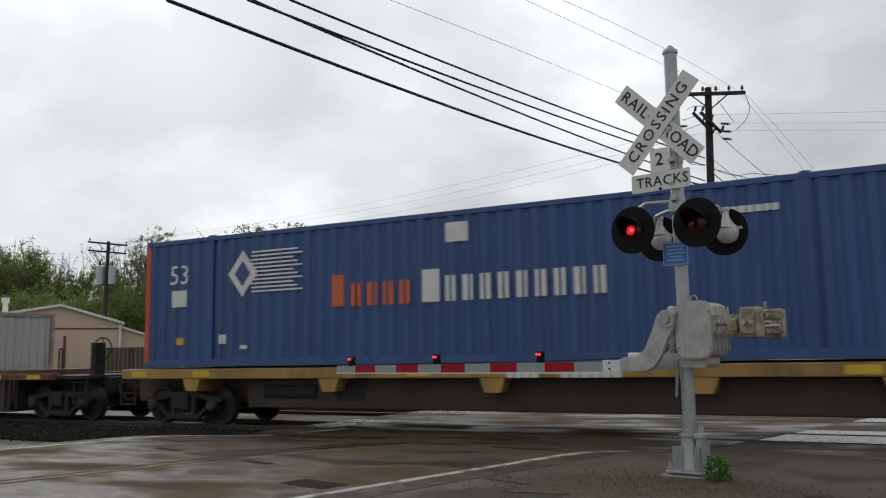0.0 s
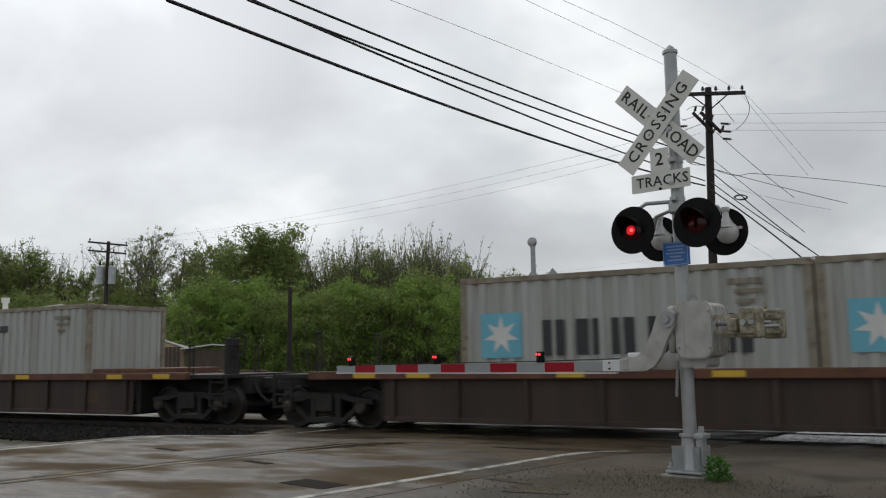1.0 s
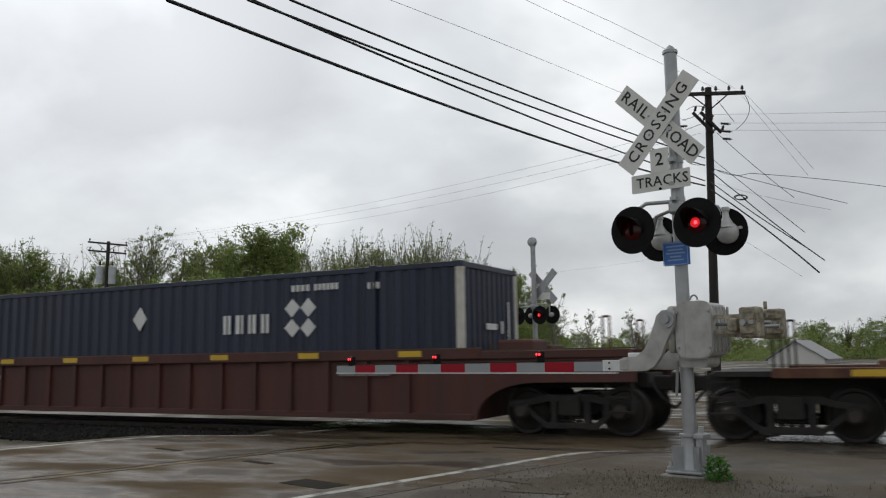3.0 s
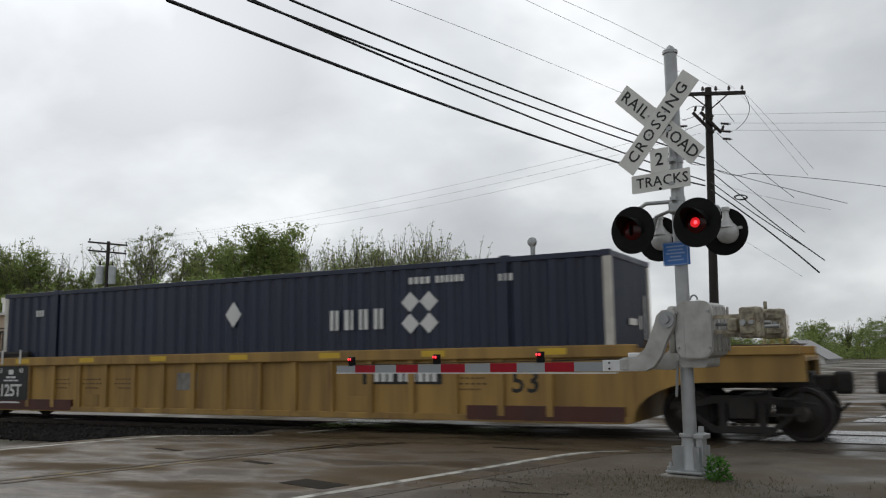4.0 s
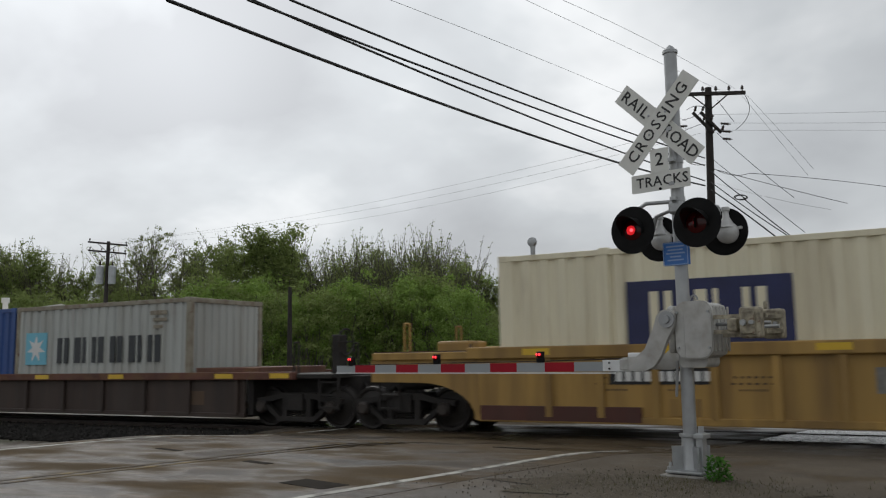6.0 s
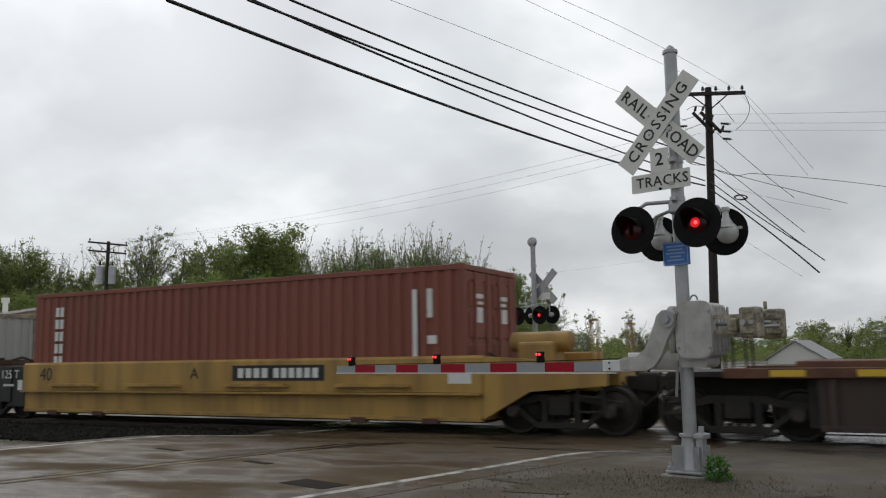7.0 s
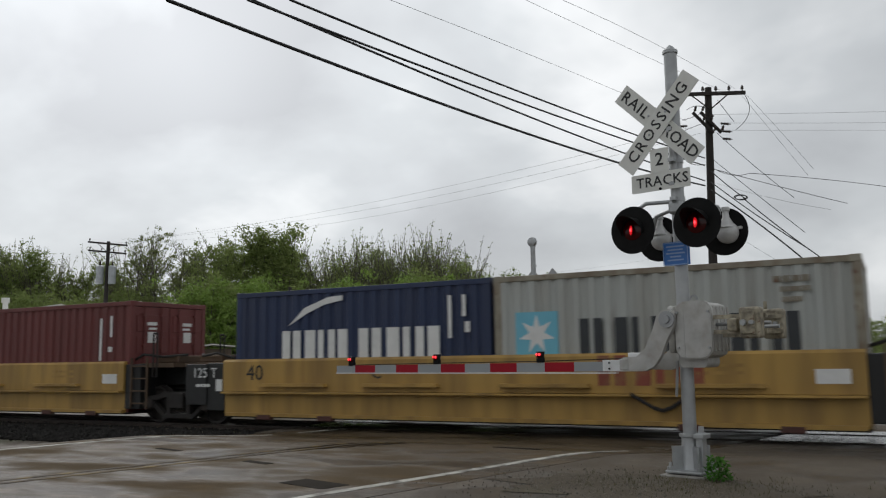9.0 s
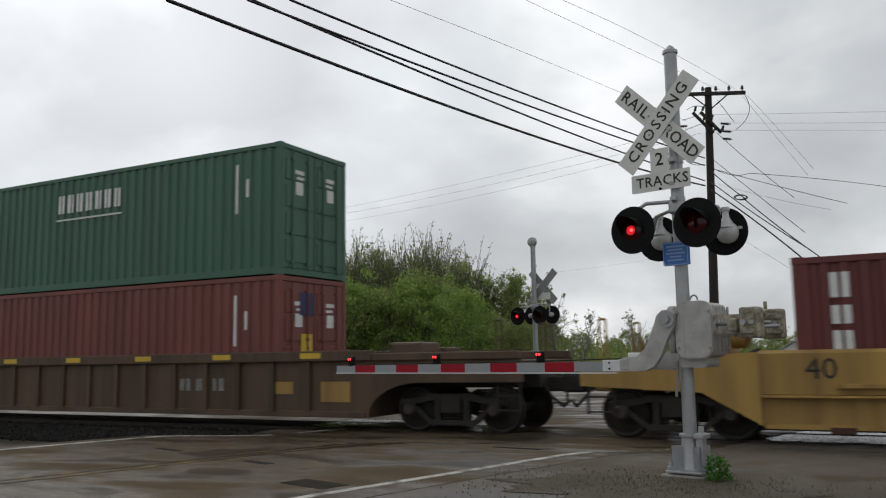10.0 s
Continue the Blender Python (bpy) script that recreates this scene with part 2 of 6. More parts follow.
M = {
    "asphalt": wet_ground("asphalt", (0.086, 0.065, 0.042), (0.032, 0.024, 0.016), (0.118, 0.083, 0.046), 0.36, 0.85, (0.6, 1.2, 1), radians(-15), 0.14),
    "lot": wet_ground("lot", (0.10, 0.085, 0.068), (0.065, 0.055, 0.044), (0.12, 0.10, 0.075), 0.2, 0.5),
    "soil": wet_ground("soil", (0.085, 0.072, 0.055), (0.05, 0.042, 0.03), (0.06, 0.075, 0.03), -0.3, 0.2),
    "gravel": material("gravel", (0.19, 0.17, 0.145), 0.9, spec=0.05, vary=0.5, scale=9, bump=0.4),
    "ballast": material("ballast", (0.036, 0.034, 0.032), 0.9, vary=0.5, scale=6, bump=0.5, spec=0.02),
    "white_line": material("white_line", (0.5, 0.49, 0.45), 0.45, vary=0.2, scale=2, dirty=0.9, dirt=(0.08, 0.075, 0.065), grain=90, worn=0.44, spec=0.02),
    "yellow_line": material("yellow_line", (0.26, 0.18, 0.06), 0.4, vary=0.5, scale=1.2, dirty=1.0, dirt=(0.06, 0.047, 0.034), grain=80, worn=0.24, spec=0.02),
    "patch": material("patch", (0.035, 0.031, 0.026), 0.9, scale=2, spec=0.02),
    "concrete": material("concrete", (0.24, 0.23, 0.21), 0.7, vary=0.25, scale=4, dirty=0.4),
    "rail": material("rail", (0.09, 0.075, 0.065), 0.6, 0.2, spec=0.15, scale=2, rust=0.4),
    "tie": material("tie", (0.045, 0.035, 0.028), 0.85, vary=0.4, scale=5, streak=False),
    "panel": material("panel", (0.17, 0.168, 0.16), 0.25, vary=0.3, scale=3),
    "galv": material("galv", (0.37, 0.38, 0.385), 0.38, 0.45, vary=0.16, scale=5, dirty=0.18, dirt=(0.3, 0.29, 0.27), grain=25, bump=0.05),
    "silver": material("silver", (0.46, 0.455, 0.435), 0.45, 0.15, vary=0.16, scale=5, dirty=0.45, dirt=(0.26, 0.23, 0.185), bump=0.08, rust=0.1),
    "bulb_back": material("bulb_back", (0.55, 0.55, 0.54), 0.35, 0.1, vary=0.12, scale=7, dirty=0.2, dirt=(0.25, 0.24, 0.22)),
    "black": material("black", (0.011, 0.011, 0.011), 0.8, vary=0.3, scale=6, spec=0.15),
    "sign": material("sign", (0.72, 0.72, 0.68), 0.45, vary=0.06, scale=2, dirty=0.18, dirt=(0.4, 0.38, 0.33), bump=0.0),
    "letter": material("letter", (0.012, 0.012, 0.012), 0.5, bump=0.0),
    "blue_sign": material("blue_sign", (0.03, 0.15, 0.46), 0.4, vary=0.1, bump=0),
    "pale_blue": material("pale_blue", (0.3, 0.42, 0.66), 0.5, bump=0),
    "arm_white": material("arm_white", (0.72, 0.73, 0.73), 0.5, vary=0.08, scale=3, dirty=0.15, dirt=(0.3, 0.29, 0.27), bump=0.02),
    "arm_grey": material("arm_grey", (0.30, 0.32, 0.33), 0.35, vary=0.08, scale=3, bump=0.02),
    "arm_red": material("arm_red", (0.33, 0.008, 0.02), 0.5, vary=0.12, scale=3, bump=0.02, spec=0.2),
    "weight": material("weight", (0.38, 0.34, 0.25), 0.6, 0.1, vary=0.3, scale=8, dirty=0.8, dirt=(0.07, 0.055, 0.04), rust=0.7),
    "lens": material("lens", (0.05, 0.003, 0.003), 0.15, bump=0.0, vary=0.1, spec=0.3),
    "gate_lit": glow_material("gate_lit", (1.0, 0.03, 0.04), 2.5),
    "lit": glow_material("lit", (1.0, 0.012, 0.02), 0.45),
    "lit_core": glow_material("lit_core", (1.0, 0.06, 0.08), 2.4),
    "pole_wood": material("pole_wood", (0.03, 0.025, 0.022), 0.85, vary=0.35, scale=8, streak=True, bump=0.4),
    "wire": material("wire", (0.012, 0.012, 0.013), 0.6, bump=0),
    "thin_wire": material("thin_wire", (0.2, 0.21, 0.22), 0.5, bump=0),
    "insulator": material("insulator", (0.05, 0.035, 0.03), 0.2, bump=0),
    "transformer": material("transformer", (0.42, 0.45, 0.48), 0.45, vary=0.1, dirty=0.2),
    "beige": material("beige", (0.60, 0.46, 0.34), 0.7, vary=0.06, scale=0.6, dirty=0.15, dirt=(0.34, 0.25, 0.18), streak=True, bump=0.05),
    "trim_white": material("trim_white", (0.7, 0.69, 0.66), 0.5, vary=0.06),
    "roof_grey": material("roof_grey", (0.3, 0.3, 0.3), 0.6, vary=0.15),
    "fence_wood": material("fence_wood", (0.10, 0.075, 0.055), 0.85, vary=0.35, streak=True, scale=4),
    "bark": material("bark", (0.12, 0.105, 0.09), 0.9, vary=0.3, scale=4, bump=0.3),
    "bark_pale": material("bark_pale", (0.22, 0.20, 0.18), 0.9, vary=0.3, scale=4, bump=0.3),
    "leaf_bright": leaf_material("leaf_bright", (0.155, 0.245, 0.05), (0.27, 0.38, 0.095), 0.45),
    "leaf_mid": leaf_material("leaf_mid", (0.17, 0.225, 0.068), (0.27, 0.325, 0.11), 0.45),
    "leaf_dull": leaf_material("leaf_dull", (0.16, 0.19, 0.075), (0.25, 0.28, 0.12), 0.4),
    "grass": leaf_material("grass", (0.05, 0.06, 0.025), (0.11, 0.10, 0.05), 0.3),
    "leaf_weed": leaf_material("leaf_weed", (0.05, 0.15, 0.02), (0.10, 0.26, 0.04)),
    # containers
    "pacer_blue": material("pacer_blue", (0.037, 0.090, 0.25), 0.5, vary=0.14, scale=0.8, dirty=0.15, streak=True, bump=0.04),
    "grey_box": material("grey_box", (0.43, 0.445, 0.42), 0.55, vary=0.12, scale=0.8, dirty=0.5, dirt=(0.27, 0.25, 0.205), streak=True, rust=0.25, bump=0.04),
    "grey_frame": material("grey_frame", (0.29, 0.265, 0.205), 0.6, vary=0.25, scale=2, dirty=0.7, dirt=(0.15, 0.095, 0.055), rust=0.9),
    "royal_blue": material("royal_blue", (0.022, 0.075, 0.26), 0.5, vary=0.12, scale=0.8, dirty=0.15, streak=True, bump=0.04),
    "navy": material("navy", (0.014, 0.022, 0.05), 0.45, vary=0.2, scale=0.8, dirty=0.12, dirt=(0.05, 0.05, 0.05), streak=True, bump=0.04),
    "cma_blue": material("cma_blue", (0.015, 0.03, 0.085), 0.5, vary=0.15, scale=0.8, dirty=0.15, streak=True, bump=0.04),
    "cream": material("cream", (0.80, 0.74, 0.55), 0.55, vary=0.08, scale=0.8, dirty=0.4, dirt=(0.42, 0.35, 0.23), streak=True, rust=0.2, bump=0.04),
    "rust_red": material("rust_red", (0.24, 0.072, 0.046), 0.6, vary=0.14, scale=0.8, dirty=0.2, dirt=(0.1, 0.05, 0.035), streak=True, bump=0.04),
    "oxide": material("oxide", (0.20, 0.055, 0.042), 0.55, vary=0.2, scale=0.8, dirty=0.35, dirt=(0.09, 0.038, 0.03), streak=True, bump=0.04),
    "maroon": material("maroon", (0.15, 0.034, 0.03), 0.55, vary=0.14, scale=0.8, dirty=0.2, dirt=(0.06, 0.03, 0.025), streak=True, bump=0.04),
    "green_box": material("green_box", (0.052, 0.142, 0.092), 0.5, vary=0.14, scale=0.8, dirty=0.2, dirt=(0.03, 0.065, 0.045), streak=True, bump=0.04),
    "white_post": material("white_post", (0.62, 0.60, 0.54), 0.5, vary=0.1, scale=2, dirty=0.4, dirt=(0.35, 0.3, 0.22)),
    "orange_red": material("orange_red", (0.55, 0.09, 0.04), 0.5, vary=0.1, scale=2),
    "mark_white": material("mark_white", (0.72, 0.72, 0.70), 0.5, vary=0.08, scale=3, dirty=0.15, dirt=(0.4, 0.4, 0.38), bump=0),
    "mark_dark": material("mark_dark", (0.028, 0.032, 0.036), 0.5, vary=0.1, scale=3, bump=0),
    "mark_sky": material("mark_sky", (0.16, 0.47, 0.60), 0.5, vary=0.08, scale=2, bump=0),
    "mark_orange": material("mark_orange", (0.60, 0.13, 0.05), 0.5, vary=0.12, scale=3, bump=0),
    "mark_navy": material("mark_navy", (0.02, 0.025, 0.09), 0.5, bump=0),
    "mark_red": material("mark_red", (0.25, 0.06, 0.035), 0.6, vary=0.2, scale=2, dirty=0.75, dirt=(0.25, 0.15, 0.06), bump=0),
    "mark_yellow": material("mark_yellow", (0.65, 0.42, 0.03), 0.45, vary=0.1, bump=0),
    # freight cars
    "car_yellow": material("car_yellow", (0.42, 0.255, 0.062), 0.55, vary=0.18, scale=0.9, worn=0.42, dirty=0.6, dirt=(0.15, 0.085, 0.03), streak=True, rust=0.2, bump=0.05),
    "car_tan": material("car_tan", (0.39, 0.235, 0.062), 0.6, vary=0.2, scale=0.9, worn=0.42, dirty=0.65, dirt=(0.14, 0.08, 0.03), streak=True, rust=0.35, bump=0.05),
    "car_brown": material("car_brown", (0.055, 0.036, 0.028), 0.7, vary=0.3, scale=1.2, dirty=0.5, dirt=(0.03, 0.025, 0.022), streak=True, bump=0.08),
    "car_umber": material("car_umber", (0.105, 0.063, 0.035), 0.7, vary=0.3, scale=1.2, dirty=0.5, dirt=(0.035, 0.027, 0.02), streak=True, bump=0.08),
    "car_oxide": material("car_oxide", (0.085, 0.028, 0.02), 0.65, vary=0.25, scale=1.2, dirty=0.4, dirt=(0.05, 0.03, 0.025), streak=True, bump=0.06),
    "car_deck": material("car_deck", (0.12, 0.045, 0.03), 0.7, vary=0.4, scale=1.5, dirty=0.6, dirt=(0.16, 0.085, 0.03), bump=0.1),
    "car_under": material("car_under", (0.022, 0.019, 0.017), 0.8, vary=0.35, scale=3, dirty=0.3, dirt=(0.04, 0.03, 0.025), bump=0.15),
    "wheel": material("wheel", (0.035, 0.03, 0.027), 0.55, 0.4, vary=0.3, scale=4),
    "bearing": material("bearing", (0.05, 0.04, 0.034), 0.6, 0.3, vary=0.3, scale=6),
}


# ---- building blocks ----
class Build:
    """Collects boxes, tubes and sheets into one mesh."""

    def __init__(self):
        self.v, self.f = [], []

    def add(self, verts, faces):
        k = len(self.v)
        self.v += [tuple(p) for p in verts]
        self.f += [tuple(k + i for i in f) for f in faces]
        return self

    def box(self, x0, x1, y0, y1, z0, z1, c=0.0, m=None):
        """A box; c chamfers its upright and long edges."""
        x0, x1, y0, y1, z0, z1 = min(x0, x1), max(x0, x1), min(y0, y1), max(y0, y1), min(z0, z1), max(z0, z1)
        if c:
            c = min(c, (x1 - x0) * 0.4, (y1 - y0) * 0.4, (z1 - z0) * 0.4)
            bm = bmesh.new()
            bmesh.ops.create_cube(bm, size=1, matrix=Matrix.Translation(((x0 + x1) / 2, (y0 + y1) / 2, (z0 + z1) / 2)) @ Matrix.Diagonal((x1 - x0, y1 - y0, z1 - z0, 1)))
            bmesh.ops.bevel(bm, geom=bm.edges[:], offset=c, segments=2, profile=0.5, affect="EDGES")
            vs, fs = [v.co.copy() for v in bm.verts], [[v.index for v in f.verts] for f in bm.faces]
            bm.free()
        else:
            vs = [Vector((x, y, z)) for x in (x0, x1) for y in (y0, y1) for z in (z0, z1)]
            fs = [(0, 1, 3, 2), (4, 6, 7, 5), (0, 4, 5, 1), (2, 3, 7, 6), (0, 2, 6, 4), (1, 5, 7, 3)]
        return self.add([m @ v for v in vs] if m else vs, fs)

    def tube(self, a, b, r, r2=None, n=10, caps=True):
        a, b = Vector(a), Vector(b)
        r2 = r if r2 is None else r2
        d = (b - a).normalized()
        s = d.orthogonal().normalized()
        t = d.cross(s)
        vs = []
        for p, q in ((a, r), (b, r2)):
            vs += [p + (s * math.cos(2 * math.pi * i / n) + t * math.sin(2 * math.pi * i / n)) * q for i in range(n)]
        fs = [(i, (i + 1) % n, n + (i + 1) % n, n + i) for i in range(n)]
        if caps:
            fs += [tuple(range(n - 1, -1, -1)), tuple(range(n, 2 * n))]
        return self.add(vs, fs)

    def path(self, pts, r, n=8):
        for a, b in zip(pts, pts[1:]):
            self.tube(a, b, r, n=n)
        return self

    def lathe(self, a, b, rings, n=20):
        """A turned solid along a to b; rings of (share of the way, radius)."""
        a, b = Vector(a), Vector(b)
        d = (b - a).normalized()
        s = d.orthogonal().normalized()
        t = d.cross(s)
        vs, fs = [], []
        for w, r in rings:
            vs += [a + (b - a) * w + (s * math.cos(2 * math.pi * i / n) + t * math.sin(2 * math.pi * i / n)) * max(r, 1e-4) for i in range(n)]
        for k in range(len(rings) - 1):
            fs += [(k * n + i, k * n + (i + 1) % n, (k + 1) * n + (i + 1) % n, (k + 1) * n + i) for i in range(n)]
        fs += [tuple(range(n - 1, -1, -1)), tuple(range((len(rings) - 1) * n, len(rings) * n))]
        return self.add(vs, fs)

    def prism(self, outline, y0, y1, axis="y"):
        """An outline of (x, z) points given depth along y (or (y, z) along x)."""
        n = len(outline)
        at = (lambda p, d: (p[0], d, p[1])) if axis == "y" else ((lambda p, d: (d, p[0], p[1])) if axis == "x" else (lambda p, d: (p[0], p[1], d)))
        vs = [at(p, y0) for p in outline] + [at(p, y1) for p in outline]
        fs = [tuple(range(n)), tuple(range(2 * n - 1, n - 1, -1))] + [(i, n + i, n + (i + 1) % n, (i + 1) % n) for i in range(n)]
        return self.add(vs, fs)

    def mesh(self, name, mat, smooth=False):
        me = bpy.data.meshes.new(name)
        me.from_pydata(self.v, [], self.f)
        me.materials.append(mat)
        if smooth:
            me.polygons.foreach_set("use_smooth", [True] * len(me.polygons))
            me.set_sharp_from_angle(angle=radians(40))
        me.update()
        return me


def part(name, b, mat, parent=None, label="", smooth=False):
    ob = new(name, b if isinstance(b, bpy.types.Mesh) else b.mesh(name, M[mat], smooth))
    if parent:
        ob.parent = parent
    if label:
        ob["label"] = label
    if name.endswith("_marking") or name in ("data_plate", "logo"):
        ob["kind"] = "stuff"
    return ob


def thing(name, m=None, label="", category="", group="", kind=""):
    ob = new(name)
    if m is not None:
        ob.matrix_basis = m
    return tagged(ob, label, category, group, kind)


def words(name, text, mat, parent, x, y, z, size, rx=90, ry=0, rz=0, width=None, bold=0.0):
    """Lettering in the built-in font, centred, standing on the front of its thing."""
    cu = bpy.data.curves.new(name, "FONT")
    cu.body, cu.size, cu.extrude, cu.offset = text, size, 0.002, bold
    cu.align_x, cu.align_y = "CENTER", "CENTER"
    cu.space_character = width or 1.0
    cu.resolution_u = 2
    cu.materials.append(M[mat])
    ob = new(name, cu)
    ob.parent = parent
    ob.matrix_basis = pose(x, y, z, rx, ry, rz)
    return ob


# ---- ground, road, track ----
TRACK_Y, TRACK_FAR = 15.17, 19.5
ROAD_U, ROAD_N = Vector((0.267, 0.964, 0)), Vector((0.964, -0.267, 0))


def road_point(across, along, z=0.0):
    return ROAD_N * across + ROAD_U * along + Vector((0, 0, z))


RAIL_Z = -0.155


def ground_z(y):
    """The road dips a little towards the rails."""
    k = min(1.0, max(0.0, (y - 10.2) / 2.8))
    return (RAIL_Z - 0.008) * k * k * (3 - 2 * k)


def strip(b, c0, c1, a0, a1, z0, z1):
    """A slab along the road that follows the ground's fall."""
    cuts = sorted({a0, a1, *[a for a in np.arange(6.0, 18.0, 0.4) if a0 < a < a1]})
    for p, q in zip(cuts, cuts[1:]):
        pts = [road_point(c0, p), road_point(c1, p), road_point(c1, q), road_point(c0, q)]
        vs = [(v.x, v.y, ground_z(v.y) + z) for z in (z0, z1) for v in pts]
        fs = [(4, 5, 6, 7), (0, 1, 5, 4), (1, 2, 6, 5), (2, 3, 7, 6), (3, 0, 4, 7)]
        b.add(vs, fs)
    return b


ground = part("ground", Build().box(-900, 900, -300, 2500, -1.0, -0.25), "soil")
tagged(ground, "brown damp soil and thin grass around the crossing", "ground", kind="structure")
road = part("road", strip(Build(), -13.9, -5.9, -40, 160, -0.2, 0.0), "asphalt")
tagged(road, "wet patched asphalt road with pools after rain", "road", kind="structure")
b = Build()
cuts = [-30.0, 0.0, 6.0] + [10.0 + 0.2 * k for k in range(17)]
for y0, y1 in zip(cuts, cuts[1:]):
    q = [((-5.95 + 0.267 * yy) / 0.964, yy) if k % 2 == 0 else (40, yy) for k, yy in enumerate((y0, y0, y1, y1))]
    b.add([(x, yy, ground_z(yy) - 0.004) for x, yy in (q[0], q[1], q[3], q[2])], [(0, 1, 2, 3)])
lot = part("pavement", b, "lot")
tagged(lot, "damp grey-brown asphalt apron beside the road", "pavement", kind="structure")

b = Build()
strip(b, -6.42, -6.30, -30, 11.45, -0.01, 0.005)
white_a = tagged(part("edge_line", b, "white_line"), "worn white edge line painted on the wet road", "road marking", "edge lines", "structure")
b = Build()
strip(b, -13.5, -13.38, -30, 11.2, -0.01, 0.005)
tagged(part("edge_line", b, "white_line"), "worn white edge line painted on the wet road", "road marking", "edge lines", "structure")
for c in (-9.95, -9.72):
    b = Build()
    strip(b, c, c + 0.11, -30, 12.2, -0.01, 0.005)
    tagged(part("centre_line", b, "yellow_line"), "faded yellow centre line on the wet road", "road marking", "centre lines", "structure")
for c0, c1, a0, a1 in ((-7.3, -6.6, 5.2, 5.55), (-9.2, -8.7, 6.0, 6.12), (-8.0, -7.2, 9.4, 9.55), (-11.6, -11.0, 6.1, 6.2), (-6.9, -6.5, 10.1, 10.16)):
    b = Build()
    strip(b, c0, c1, a0, a1, -0.01, 0.004)
    tagged(part("tar_patch", b, "patch"), "dark tar patch in the wet road surface", "road patch", "tar patches", "structure")


def track(name, y):
    t = thing(name, pose(0, y, RAIL_Z), "two steel rails on dark timber ties in ballast", "railway track", "tracks", "structure")
    for s in (-0.7175, 0.7175):
        b = Build().prism([(s - 0.075, -0.17), (s + 0.075, -0.17), (s + 0.075, -0.15), (s + 0.012, -0.13), (s + 0.012, -0.045),
                           (s + 0.036, -0.035), (s + 0.036, -0.004), (s + 0.028, 0), (s - 0.028, 0), (s - 0.036, -0.004), (s - 0.036, -0.035),
                           (s - 0.012, -0.045), (s - 0.012, -0.13), (s - 0.075, -0.15)], -330, 60, "x")
        part("rail", b, "rail", t, "worn steel rail with a bright head")
    tie = Build().box(-0.115, 0.115, -1.3, 1.3, -0.32, -0.16, 0.01).mesh("tie", M["tie"])
    for i in range(150):
        x = -52 + i * 0.5 + random.uniform(-0.03, 0.03)
        if -11.3 < x < 8:
            continue
        o = part("tie", tie, "tie", t)
        o.location = (x, random.uniform(-0.05, 0.05), 0)
    for x0, x1 in ((-330, -52), (23, 60)):
        b = Build()
        for i in range(int((x1 - x0) / 0.5)):
            b.box(x0 + i * 0.5, x0 + i * 0.5 + 0.23, -1.3, 1.3, -0.32, -0.16)
        tagged(part("far_ties", b, "tie", t), kind="stuff")
    # rubber and asphalt panels across the road
    for y0, y1 in ((-0.66, 0.66), (-1.6, -0.78), (0.78, 1.6)):
        part("crossing_panel", Build().box(-11.3, 8, y0, y1, -0.15, -0.012, 0.008), "lot" if y1 < -0.7 else "panel", t, "wet grey concrete crossing panel" if y1 > -0.7 else "dark wet asphalt edge panel")
    return t


track("track_near", TRACK_Y)
track("track_far", TRACK_FAR)

# ballast shoulders: one long bed, and loose stones where the camera is near
b = Build()
b.prism([(11.0, -0.18), (12.6, -0.2), (13.6, RAIL_Z - 0.17), (21.2, RAIL_Z - 0.17), (22.6, -0.4), (11.0, -0.5)], -330, -11.35, "x")
b.prism([(13.3, -0.5), (13.4, RAIL_Z - 0.17), (21.2, RAIL_Z - 0.17), (22.6, -0.4)], 8, 60, "x")
tagged(part("ballast_bed", b, "ballast"), "dark crushed-stone ballast bed under the tracks", "ballast", kind="structure")
tagged(part("crossing_asphalt", Build().box(-11.3, 8, 13.15, 13.56, -0.4, RAIL_Z - 0.02).box(-11.3, 8, 16.78, 17.89, -0.4, RAIL_Z - 0.012).box(-11.3, 8, 21.1, 40, -0.4, RAIL_Z - 0.02), "lot"),
       "wet asphalt beside and between the tracks", "pavement", kind="structure")


def stones(name, count, area, size, mat, label, floor):
    b = Build()
    rnd = random.Random(len(name) + count)
    for _ in range(count):
        x, y = area(rnd)
        r = size * rnd.uniform(0.5, 1.3)
        z = floor(x, y) + r * 0.3
        c = Vector((x, y, z))
        ax = Euler((rnd.uniform(0, 3), rnd.uniform(0, 3), rnd.uniform(0, 3))).to_matrix()
        vs = [c + ax @ Vector(p) * r * rnd.uniform(0.7, 1.2) for p in ((1, 0, 0), (-1, 0, 0), (0, 0.8, 0), (0, -0.8, 0), (0, 0, 0.7), (0, 0, -0.7))]
        b.add(vs, [(0, 2, 4), (2, 1, 4), (1, 3, 4), (3, 0, 4), (2, 0, 5), (1, 2, 5), (3, 1, 5), (0, 3, 5)])
    return tagged(part(name, b, mat), label, "gravel", kind="stuff")


stones("ballast_stones", 9000, lambda r: (-11.5 - 22 * r.random() ** 1.5 - 0.0, r.uniform(10.4, 14.2)), 0.045, "ballast",
       "loose dark ballast stones along the near rail", lambda x, y: -0.17 if y < 12.8 else -0.26)


def verge(r):
    a = r.gauss(0, 1)
    return (-2.35 + a * 0.75, 7.9 + r.gauss(0, 0.55) - a * 0.1)


stones("verge_gravel", 1600, verge, 0.011, "gravel", "fine pale gravel and grit around the signal base", lambda x, y: 0.0)

